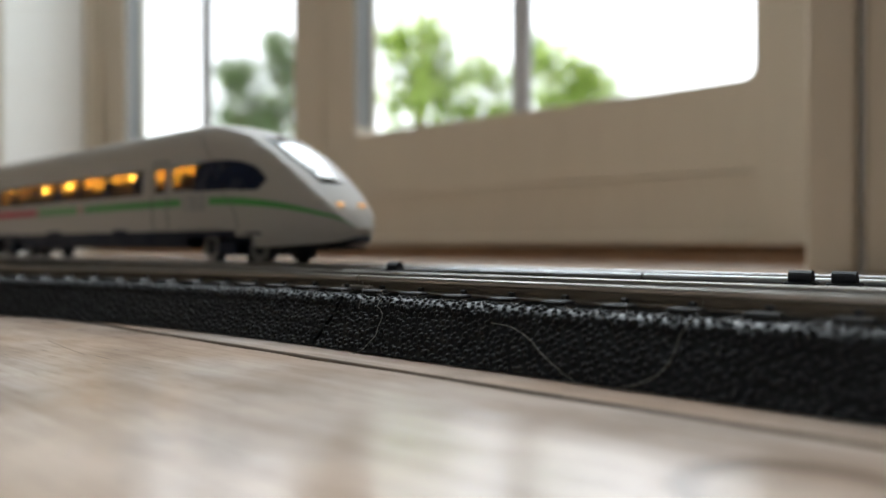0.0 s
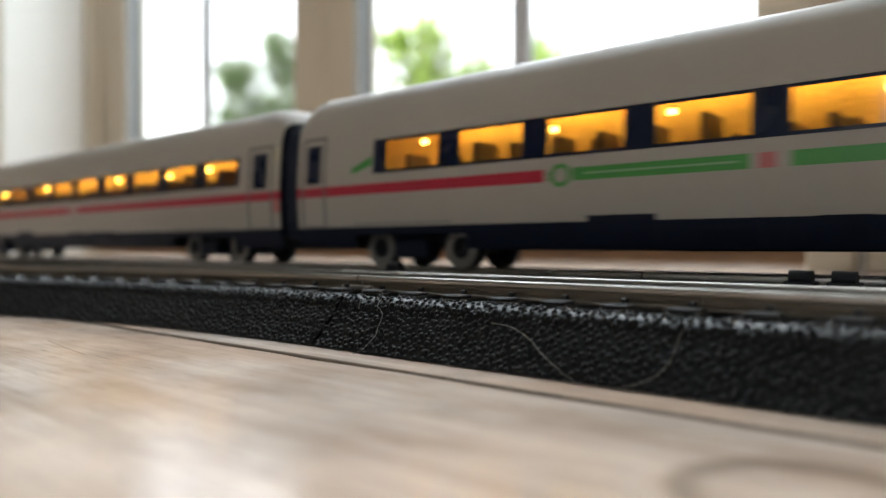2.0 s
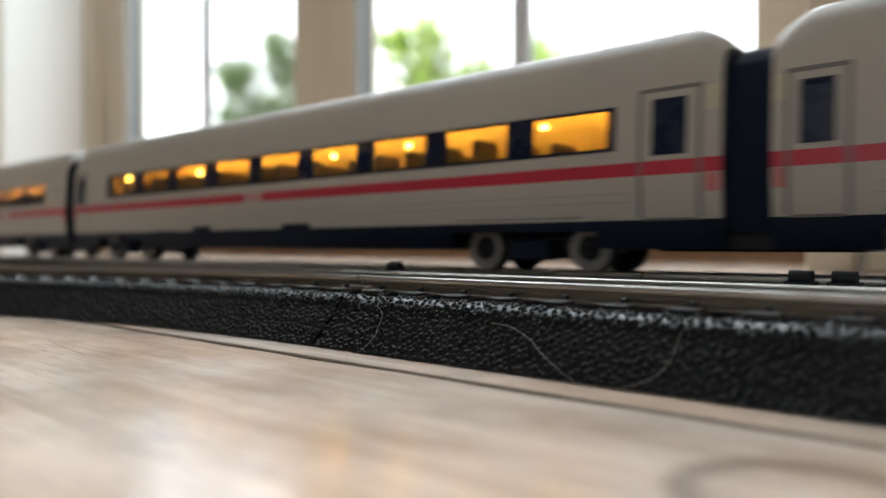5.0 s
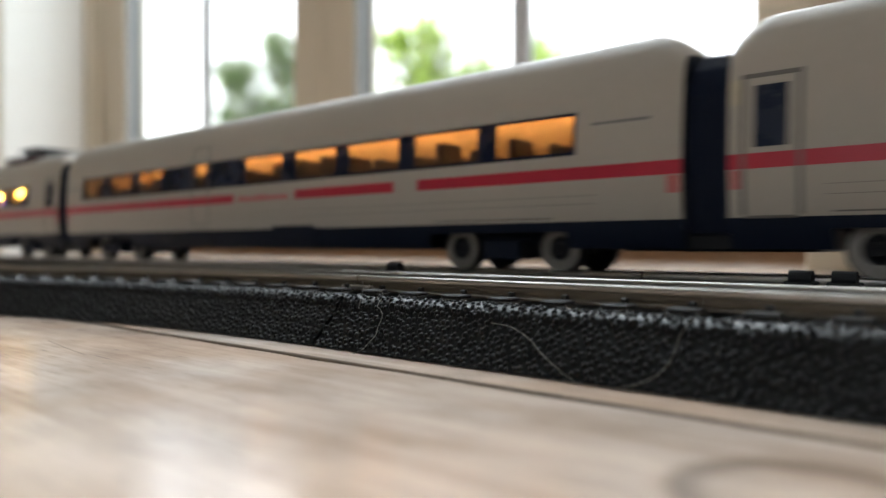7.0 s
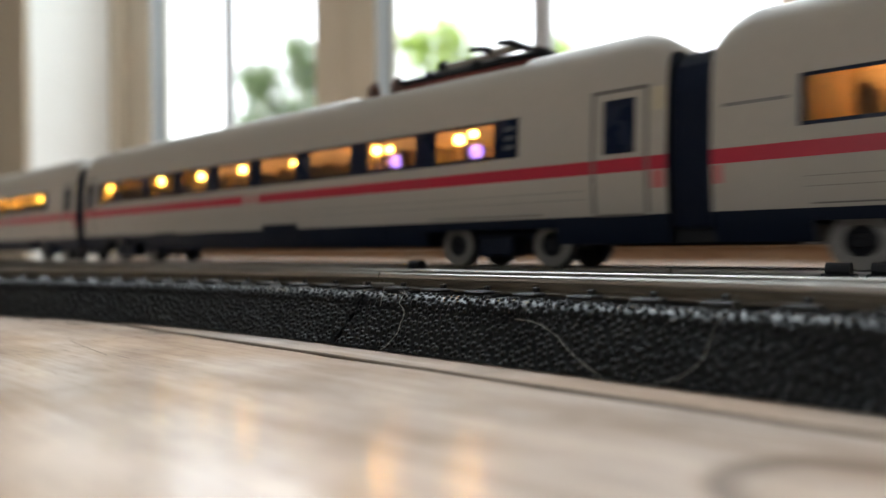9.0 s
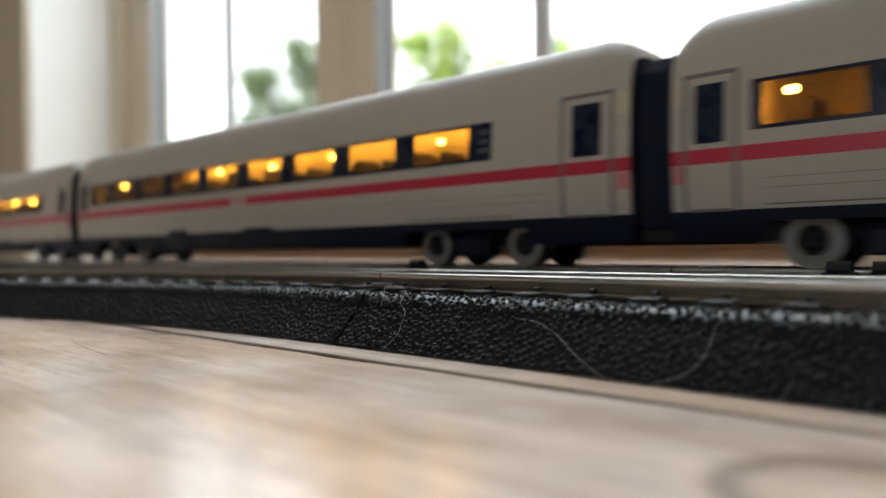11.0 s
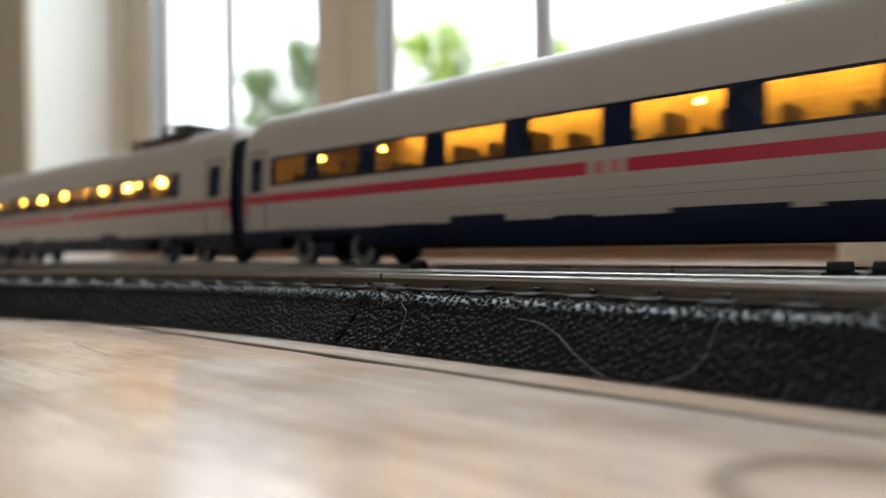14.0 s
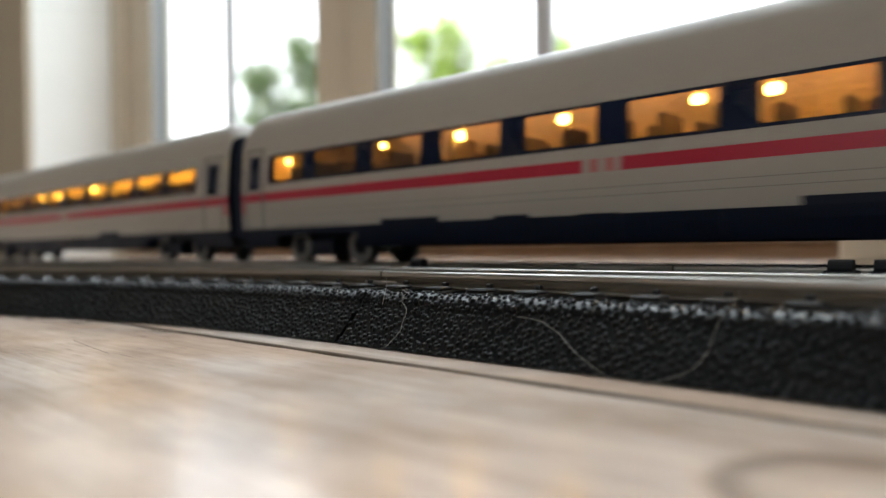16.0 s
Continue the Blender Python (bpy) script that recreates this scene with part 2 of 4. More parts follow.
def add_box(bm, x0, x1, y0, y1, z0, z1, bevel=0.0, seg=2):
    r = bmesh.ops.create_cube(bm, size=1.0)
    for v in r["verts"]:
        v.co = Vector(((x0 + x1) / 2 + v.co.x * (x1 - x0), (y0 + y1) / 2 + v.co.y * (y1 - y0), (z0 + z1) / 2 + v.co.z * (z1 - z0)))
    if bevel:
        es = list({e for v in r["verts"] for e in v.link_edges})
        bmesh.ops.bevel(bm, geom=es, offset=bevel, segments=seg, affect="EDGES", profile=0.5)
    return bm


def box(*a, **k):
    return add_box(bmesh.new(), *a, **k)


def add_rod(bm, a, b, r0, r1=None, seg=10):
    a, b = Vector(a), Vector(b)
    m = (b - a).to_track_quat("Z", "Y").to_matrix().to_4x4()
    bmesh.ops.create_cone(bm, cap_ends=True, segments=seg, radius1=r0, radius2=r0 if r1 is None else r1, depth=(b - a).length,
                          matrix=Matrix.Translation((a + b) / 2) @ m)
    return bm


def rod(*a, **k):
    return add_rod(bmesh.new(), *a, **k)


def lathe(profile, seg=24):
    """Turns (radius, y) pairs round the y axis."""
    vs, fs = [], []
    k = len(profile)
    for i in range(seg):
        a = 2 * math.pi * i / seg
        vs += [(r * math.cos(a), y, r * math.sin(a)) for r, y in profile]
    for i in range(seg):
        for j in range(k - 1):
            fs.append((i * k + j, i * k + j + 1, (i + 1) % seg * k + j + 1, (i + 1) % seg * k + j))
    return vs, fs


def thing(name, label, category, group="", at=(0, 0, 0)):
    ob = new(name)
    ob.location = at
    ob.empty_display_size = 0.01
    return tagged(ob, label, category, group)


# ---- room ----
WALL_Y, LEAF_Y = 0.52, 0.70
X_L, X_R = -1.583, -0.104      # the reveal of the garden door
HEAD = 2.06


def structure(name, bm, mat, label, category):
    return tagged(part(name, bm, mat), label, category, kind="structure")


structure("wall_north", add_box(add_box(box(-3.2, X_L, WALL_Y, 0.80, 0, 2.5), X_R, 3.0, WALL_Y, 0.80, 0, 2.5), X_L, X_R, WALL_Y, 0.80, HEAD, 2.5), M["white"],
          "white painted wall with the garden door's deep reveal", "wall")
structure("wall_west", box(-3.32, -3.2, -5.12, 0.80, 0, 2.5), M["plaster"], "plain beige side wall", "wall")
structure("wall_east", box(3.0, 3.12, -5.12, 0.80, 0, 2.5), M["plaster"], "plain beige side wall", "wall")
# unseen south wall; its opening is added to go with the rear fill lamp
sw = box(-3.2, -0.8, -5.12, -5.0, 0, 2.5)
for b in ((1.2, 3.0, 0, 2.5), (-0.8, 1.2, 0, 0.8), (-0.8, 1.2, 2.2, 2.5)):
    add_box(sw, b[0], b[1], -5.12, -5.0, b[2], b[3])
structure("wall_south", sw, M["plaster"], "unseen plain beige wall with an opening for the fill lamp", "wall")
structure("ceiling", box(-3.32, 3.12, -5.12, 0.80, 2.5, 2.6), M["ceiling"], "plain white ceiling", "ceiling")
structure("ground", box(-3000, 3000, -3000, 3000, -0.45, -0.25), M["lawn"], "green lawn reaching far away", "lawn")


def architrave():
    structure("trim", box(X_R - 0.012, X_R + 0.017, WALL_Y - 0.016, WALL_Y - 0.0005, 0, HEAD + 0.06, bevel=0.003), M["cream"], "cream painted wooden door architrave", "trim")
    structure("wall_facing", box(X_R + 0.0205, X_R + 0.6, WALL_Y - 0.012, WALL_Y - 0.0005, 0, 2.3, bevel=0.003), M["cream"], "cream facing on the wall beside the door", "wall panel")
    # sheet added to make the wall face darker than the white reveal
    structure("wall_facing", box(-3.19, X_L - 0.003, WALL_Y - 0.012, WALL_Y - 0.0005, 0, 2.3, bevel=0.003), M["cream"], "cream facing on the wall beside the door", "wall panel")
    structure("trim", box(X_L + 0.0005, X_L + 0.043, LEAF_Y - 0.025, LEAF_Y + 0.05, 0, HEAD, bevel=0.004), M["cream"], "cream painted wooden door frame post", "door frame")


architrave()


def rail_with_corners(x0, x1, z0, z1, gx0, gx1, y0, y1, r=0.012):
    """A bottom rail whose glazing edge has rounded corners."""
    bm = bmesh.new()
    pts = [(x0, z0), (x1, z0), (x1, z1 + 0.06), (gx1, z1 + 0.06)]
    pts += [(gx1 - r + r * math.cos(a), z1 + r - r * math.sin(a)) for a in [math.pi / 2 * i / 6 for i in range(7)]]
    pts += [(gx0 + r - r * math.sin(a), z1 + r - r * math.cos(a)) for a in [math.pi / 2 * i / 6 for i in range(7)]]
    pts += [(gx0, z1 + 0.06), (x0, z1 + 0.06)]
    f = bm.faces.new([bm.verts.new((x, y0, z)) for x, z in pts])
    e = bmesh.ops.extrude_face_region(bm, geom=[f])
    for v in e["geom"]:
        if isinstance(v, bmesh.types.BMVert):
            v.co.y = y1
    bmesh.ops.triangulate(bm, faces=[q for q in bm.faces if len(q.verts) > 4])
    return bm


def door_leaf(number, x0, x1, gx0, gx1, bar_x):
    d = tagged(new(f"door_{number}"), "cream painted wooden garden door leaf with glazing", "door", "garden door leaves", "structure")
    y0, y1, zb, zg, zp = LEAF_Y, LEAF_Y + 0.045, 0.018, 0.1755, 0.089
    part("bottom_rail", rail_with_corners(x0, x1, zp, zg, gx0, gx1, y0, y1), M["cream"], d)
    part("kick_rail", box(gx0 + 0.0005, gx1 - 0.0005, y0, y1, zb, 0.030, bevel=0.002), M["cream"], d)
    part("panel", box(gx0 + 0.0005, gx1 - 0.0005, y0 + 0.0035, y0 + 0.030, 0.0305, zp - 0.0005), M["cream"], d, "recessed lower panel")
    for a, b in ((x0, gx0), (gx1, x1)):
        part("foot_stile", box(a, b, y0, y1, zb, zp - 0.0003), M["cream"], d)
        part("stile", box(a, b, y0, y1, zg + 0.0605, HEAD - 0.01), M["cream"], d)
    part("top_rail", box(gx0 + 0.0005, gx1 - 0.0005, y0, y1, HEAD - 0.13, HEAD - 0.01), M["cream"], d)
    part("pane", box(gx0 + 0.0005, gx1 - 0.0005, y0 + 0.034, y0 + 0.038, zg + 0.0005, HEAD - 0.131), M["pane"], d).visible_shadow = False
    part("glazing_bar", box(bar_x - 0.0125, bar_x + 0.0125, y0 + 0.021, y0 + 0.0335, zg + 0.0005, HEAD - 0.131, bevel=0.003), M["bar"], d, "grey glazing bar")
    part("gasket", box(gx0 + 0.0016, gx0 + 0.0034, y0 + 0.031, y0 + 0.0337, zg + 0.02, HEAD - 0.131), M["gasket"], d)
    part("glazing_bead", box(gx0 + 0.0003, gx0 + 0.0015, y0 + 0.003, y0 + 0.0337, zg + 0.013, HEAD - 0.131), M["bead"], d, "grey glazing bead")
    return d


door_leaf(1, -1.537, -0.823, -1.4425, -0.891, -1.182)
door_leaf(2, -0.820, -0.106, -0.7545, -0.2047, -0.484)
structure("door_sill", box(X_L, X_R, LEAF_Y - 0.02, LEAF_Y + 0.09, 0.0005, 0.009, bevel=0.002), M["sill"], "worn brown wooden door threshold", "threshold")


# added block that keeps outdoor light out of the slit under the leaves
structure("door_weather_bar", box(X_L, X_R, LEAF_Y + 0.052, LEAF_Y + 0.088, 0.0085, 0.034, bevel=0.002), M["sill"], "brown bar added behind the threshold to close the door slit", "threshold")


# ---- garden ----
def tree(turn, dist, h, leaf, seed, crown, base=-0.25, leaves=66):
    """A tree at a bearing; side runs across the view from the door, so that the crown can be described by its clusters."""
    rnd = random.Random(seed)
    mat = M[leaf]
    x, y = bearing(turn, dist)
    side = Vector((math.cos(radians(turn)), math.sin(radians(turn)), 0))
    t = thing("tree", "leafy green garden tree with an open crown" if leaf == "leaf" else "dark green garden tree with sparse tufts of foliage", "tree", "garden trees", (x, y, base))
    bm = bmesh.new()
    add_rod(bm, (0, 0, 0), (0.1, 0, h * 0.5), 0.11, 0.06, 9)
    for cx, cz, r, n in crown:
        z0 = min(h * 0.5, max(0.6, cz - 1.0))
        add_rod(bm, (0.1 * z0 / h, 0, z0), side * cx + Vector((0, 0, cz - base)), 0.035, 0.012, 6)
    part("trunk", bm, M["bark"], t)
    vs, fs = [], []
    for cx, cz, r, n in crown:
        for c in range(n):
            while True:
                q = Vector((rnd.uniform(-1, 1), rnd.uniform(-1, 1), rnd.uniform(-1, 1)))
                if 0.25 < q.length < 1:
                    break
            o = Vector((0, 0, 0)) + side * (cx + q.x * r) + Vector((-side.y, side.x, 0)) * (q.y * r) + Vector((0, 0, cz - base + q.z * r))
            k = rnd.uniform(0.11, 0.26)
            for j in range(leaves):
                p = o + Vector((rnd.gauss(0, k), rnd.gauss(0, k), rnd.gauss(0, k * 0.8)))
                m = Euler((rnd.uniform(0, 6), rnd.uniform(0, 6), rnd.uniform(0, 6))).to_matrix()
                w = rnd.uniform(0.045, 0.085)
                i = len(vs)
                vs += [p + m @ Vector(v) for v in ((-w, 0, 0), (0, -w * 0.5, w * 0.1), (w, 0, 0), (0, w * 0.5, w * 0.1))]
                fs.append((i, i + 1, i + 2, i + 3))
    mesh_ob("crown", vs, fs, mat, t)
    return t


def bearing(turn, dist):
    """A place dist metres from the door, turn degrees left of +y."""
    a = radians(turn)
    return -math.sin(a) * dist, math.cos(a) * dist


# each crown: clusters of foliage as (offset across, height, radius, clumps)
tree(41.9, 13.0, 4.4, "leaf", 3, [(-0.35, 3.75, 0.30, 7), (0.05, 3.85, 0.28, 6), (0.30, 3.40, 0.30, 7), (-0.45, 3.25, 0.22, 3), (0.0, 2.95, 0.40, 8), (0.45, 2.80, 0.30, 5),
                                  (-0.45, 2.55, 0.30, 4), (0.1, 2.35, 0.45, 6), (0.55, 2.1, 0.4, 4), (-0.4, 1.8, 0.5, 5)])
tree(37.2, 13.5, 3.7, "leaf", 5, [(-0.3, 3.15, 0.26, 5), (0.20, 3.35, 0.22, 4), (0.45, 2.95, 0.26, 4), (-0.2, 2.65, 0.32, 5), (0.35, 2.45, 0.34, 5), (0.0, 2.0, 0.45, 6)])
tree(30.2, 13.0, 4.0, "leaf", 8, [(-0.50, 3.55, 0.24, 5), (-0.25, 3.15, 0.28, 6), (0.15, 3.10, 0.26, 5), (0.50, 2.90, 0.24, 4), (0.85, 2.75, 0.18, 3), (-0.35, 2.65, 0.34, 6), (0.35, 2.45, 0.4, 6), (-0.3, 2.1, 0.45, 5)])
tree(53.2, 14.0, 4.3, "leafdark", 11, [(0.30, 2.75, 0.26, 3), (-0.25, 2.65, 0.24, 3), (0.0, 3.85, 0.24, 6), (0.25, 3.55, 0.24, 6), (0.05, 3.25, 0.22, 4), (0.0, 2.45, 0.26, 5), (-0.40, 2.30, 0.28, 5), (0.35, 2.35, 0.24, 4)])
tree(56.2, 13.5, 3.8, "leafdark", 14, [(0.25, 2.75, 0.26, 4), (0.0, 3.15, 0.26, 8), (-0.10, 2.45, 0.28, 4), (0.4, 2.0, 0.35, 5)])


# ---- railway ----
JOINT, RADIUS, NEAR_Y = -0.1000, 0.36, 0.1025     # the empty track bends off at this rail joint


def bend(x, y):
    """Where a point of the straight plan lies on the bent part of the empty track, and its turn."""
    if x >= JOINT:
        return x, y, 0.0
    a, r = (JOINT - x) / RADIUS, RADIUS + y - NEAR_Y
    return JOINT - r * math.sin(a), NEAR_Y - RADIUS + r * math.cos(a), a


HEAD_HALF = [(0.00036, -0.00115), (0.00056, -0.00095), (0.00058, -0.0005), (0.00050, -0.0002), (0.00030, -0.00003)]
RAIL_HALF = [(0.0012, -0.0030), (0.0012, -0.0027), (0.00045, -0.0023), (0.00034, -0.0021)] + HEAD_HALF


def rail_piece(x0, x1, y, mats, parent, bent):
    sec = [(a, RAIL + b) for a, b in RAIL_HALF] + [(-a, RAIL + b) for a, b in reversed(RAIL_HALF)]
    k = len(sec)
    n = max(1, int((x1 - x0) / 0.01))
    vs = []
    for i in range(n + 1):
        x = x0 + (x1 - x0) * i / n
        for a, b in sec:
            p = bend(x, y + a) if bent else (x, y + a)
            vs.append((p[0], p[1], b))
    fs = [(i * k + j, i * k + (j + 1) % k, (i + 1) * k + (j + 1) % k, (i + 1) * k + j) for i in range(n) for j in range(k)]
    # the head gets the second material, web and foot the darker brown one
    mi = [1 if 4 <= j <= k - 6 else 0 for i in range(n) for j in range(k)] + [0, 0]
    fs += [tuple(range(k)), tuple(reversed(range(n * k, n * k + k)))]
    return mesh_ob("rail", vs, fs, mats, parent, index=mi)


def sleeper_mesh():
    bm = box(-0.0024, 0.0024, -0.0134, 0.0134, -0.0052, -0.0029, bevel=0.0003, seg=1)
    for y in (-0.0083, 0.0083):
        for s in (-1, 1):
            add_box(bm, -0.0010, 0.0010, y + s * 0.0019 - 0.0006, y + s * 0.0019 + 0.0006, -0.0029, -0.0024, bevel=0.0001, seg=1)
            add_box(bm, -0.0005, 0.0005, y + s * 0.0014 - 0.0004, y + s * 0.0014 + 0.0004, -0.0024, -0.0017, bevel=0.0001, seg=1)
    for y in (-0.0117, 0.0117):
        add_box(bm, -0.0021, 0.0021, y - 0.0016, y + 0.0016, -0.0029, -0.0024, bevel=0.0002, seg=1)
    me = bpy.data.meshes.new("sleeper")
    bm.to_mesh(me)
    bm.free()
    me.materials.append(M["sleeper"])
    return me


SLEEPER = sleeper_mesh()


def track(y, label, joints, mats, bent):
    t = thing("railway_track", label, "model track", "model railway tracks", (0, 0, 0))
    start = JOINT - 0.38 if bent else -2.9
    for yy in (y - 0.00825, y + 0.00825):
        xs = [start] + list(joints) + [2.8]
        for a, b in zip(xs, xs[1:]):
            rail_piece(a + (0.0002 if yy < y else 0.00003), b - (0.0002 if yy < y else 0.00003), yy, mats, t, bent)
    for j in joints:
        part("rail_joiner", box(j - 0.004, j + 0.004, y - 0.00955, y - 0.0072, RAIL - 0.0028, RAIL - 0.0019, bevel=0.0002, seg=1), M["rail"], t, "thin metal rail joiner")
    rest_v, rest_f = [], []
    for i in range(-300, 290):
        x = i * 0.0096 + 0.0035
        if x < start + 0.003:
            continue
        px, py, a = bend(x, y) if bent else (x, y, 0.0)
        if -0.55 < x < 0.12:
            o = new("sleeper", SLEEPER)
            o.location = (px, py, RAIL)
            o.rotation_euler = (0, 0, a)
            o.parent = t
        else:
            n = len(rest_v)
            rest_v += [(px + a * 0.0024, py + b * 0.0142, RAIL + c) for a in (-1, 1) for b in (-1, 1) for c in (-0.0052, -0.0029)]
            rest_f += [tuple(n + k for k in f) for f in ((0, 1, 3, 2), (4, 6, 7, 5), (0, 4, 5, 1), (2, 3, 7, 6), (1, 5, 7, 3), (0, 2, 6, 4))]
    tagged(mesh_ob("sleepers", rest_v, rest_f, M["sleeper"], t), kind="stuff")
    return t


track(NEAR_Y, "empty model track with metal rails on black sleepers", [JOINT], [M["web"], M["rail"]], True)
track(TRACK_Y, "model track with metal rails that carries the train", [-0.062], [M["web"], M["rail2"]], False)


def beads(u, v, seed, cell):
    """Height of small round beads scattered over a surface."""
    iu, iv = np.floor(u / cell).astype(int), np.floor(v / cell).astype(int)
    high = np.zeros(u.shape)
    for du in (-1, 0, 1):
        for dv in (-1, 0, 1):
            a, b = iu + du, iv + dv
            h = np.sin(a * 127.1 + b * 311.7 + seed) * 43758.5453
            g = np.sin(a * 269.5 + b * 183.3 + seed) * 24634.6345
            h, g = h - np.floor(h), g - np.floor(g)
            cu, cv = (a + 0.17 + 0.66 * h) * cell, (b + 0.17 + 0.66 * g) * cell
            r = cell * (0.27 + 0.13 * np.modf(h * 7.3 + g * 3.1)[0])
            high = np.maximum(high, np.sqrt(np.clip(1 - ((u - cu) ** 2 + (v - cv) ** 2) / r ** 2, 0, 1)) * r / cell)
    return high


FOAM_TOP = RAIL - 0.0034


def foam_strip(x0, x1, step, lean0, lean1, y_front, y_back, bent=False, slope=0.0066):
    """A slab of black foam with a beaded front and top edge."""
    prof = [(y_front + 0.0002, 0.0003)]
    n_face = 80
    for i in range(1, n_face + 1):
        prof.append((y_front + (slope - 0.0016) * i / n_face, FOAM_TOP * 0.78 * i / n_face))
    for a in np.linspace(0.05, math.pi / 2, 26):
        prof.append((y_front + slope - 0.0016 + 0.0026 * (1 - math.cos(a)), FOAM_TOP * (0.78 + 0.22 * math.sin(a))))
    for i in range(1, 26):
        prof.append((y_front + slope + 0.0010 + 0.00022 * i, FOAM_TOP - 0.0008 * min(1.0, i / 7)))
    prof.append((y_back, FOAM_TOP - 0.0008))
    prof.append((y_back, 0.0003))
    prof = np.array(prof)
    arc = np.concatenate([[0], np.cumsum(np.hypot(*np.diff(prof, axis=0).T))])
    fine = min(x1, 0.004)
    xs = np.concatenate([np.arange(x0, fine, step), np.arange(fine, x1 + 0.002, 0.004)]) if fine > x0 else np.linspace(x0, x1, int((x1 - x0) / step))
    xs = ((xs - xs[0]) / (xs[-1] - xs[0]))[:, None]
    nx = len(xs) - 1
    z = prof[None, :, 1]
    lo = x0 + lean0 * z / FOAM_TOP
    hi = x1 + lean1 * z / FOAM_TOP
    X = lo + (hi - lo) * xs
    A = np.broadcast_to(arc[None, :], X.shape)
    d = beads(0.85 * X + 0.50 * A, 0.82 * A - 0.52 * X, 3.1, 0.00105) * 0.00110
    d += 0.00010 * np.sin(X * 260 + 3 * np.sin(X * 71)) * np.sin(A * 330)
    tang = np.gradient(prof, axis=0)
    nrm = np.stack([-tang[:, 1], tang[:, 0]], 1)
    nrm /= np.linalg.norm(nrm, axis=1)[:, None]
    fade = np.ones(len(prof))
    fade[[0, -1, -2]] = 0
    d = d * fade
    d[0] -= 0.0003 * fade
    d[-1] -= 0.0003 * fade
    Y = prof[None, :, 0] + nrm[None, :, 0] * d
    Z = np.maximum(prof[None, :, 1] + nrm[None, :, 1] * d, 0.0002)
    k = len(prof)
    if bent:
        turn, r = np.maximum(0, (JOINT - X) / RADIUS), RADIUS + Y - NEAR_Y
        X, Y = np.where(X < JOINT, JOINT - r * np.sin(turn), X), np.where(X < JOINT, NEAR_Y - RADIUS + r * np.cos(turn), Y)
    verts = np.stack([X, Y, Z], 2).reshape(-1, 3)
    i, j = np.meshgrid(np.arange(nx), np.arange(k - 1), indexing="ij")
    q = np.stack([i * k + j, (i + 1) * k + j, (i + 1) * k + j + 1, i * k + j + 1], 2).reshape(-1, 4)
    faces = [tuple(f) for f in q.tolist()] + [tuple(range(k)), tuple(reversed(range(nx * k, nx * k + k)))]
    ob = mesh_ob("foam_strip", verts.tolist(), faces, M["foam"], smooth=True)
    return tagged(ob, "black pebble-grained foam underlay strip beneath the track", "track underlay", "foam underlay strips")


Y_FRONT, Y_BACK = 0.0812, 0.1235
foam_strip(JOINT - 0.24, -0.09905, 0.00013, 0.0, 0.0022, Y_FRONT, Y_BACK, True)
foam_strip(-0.09840, 0.16, 0.00009, 0.0022, 0.0, Y_FRONT, Y_BACK)
foam_strip(0.1605, 2.8, 0.004, 0.0, 0.0, Y_FRONT, Y_BACK)
foam_strip(-2.9, 2.8, 0.006, 0.0, 0.0, 0.1250, 0.1680, slope=0.002)


def track_stud(x, y, size=1.0):
    """A small black peg with a rounded head on a flange."""
    t = thing("track_fastener", "small black plastic fastener between the tracks", "fastener", "track fasteners", (x, y, FOAM_TOP - 0.0008))
    part("base", box(-0.0025, 0.0025, -0.0014, 0.0014, 0, 0.0042, bevel=0.0003, seg=1), M["black"], t)
    part("head", rod((-0.0017, 0, 0.0046), (0.0017, 0, 0.0046), 0.0013, seg=16), M["black"], t)
    return t


for sx, sy in ((-0.0290, 0.1238), (-0.0228, 0.1238), (-0.1190, 0.1238)):
    track_stud(sx, sy)


# ---- train ----
# Half of the cross-section from the skirt to the roof: (y outwards, z above the rails), metres
SECTION = [(0.0140, 0.0050), (0.0152, 0.0085), (0.0157, 0.0106), (0.0160, 0.0140), (0.0163, 0.0191), (0.0163, 0.0218), (0.01625, 0.0243), (0.0162, 0.0250),
           (0.01575, 0.0325), (0.0156, 0.0332), (0.01540, 0.0366), (0.0150, 0.0398), (0.0143, 0.0432), (0.0127, 0.0459), (0.0094, 0.0474), (0.0047, 0.0479), (0.0, 0.0480)]
ROW_SKIRT, ROW_STRIPE, ROW_WIN = (0, 1), 4, 7
BODY_MATS = ["shell", "skirt", "band", "red", "green", "pink"]


def half_width(z):
    for (y0, z0), (y1, z1) in zip(SECTION, SECTION[1:]):
        if z0 <= z <= z1:
            return y0 + (y1 - y0) * (z - z0) / (z1 - z0)
    return SECTION[0][0]


ROOF_END = (0.0008, 0.0018, 0.003, 0.0045, 0.006, 0.0075)


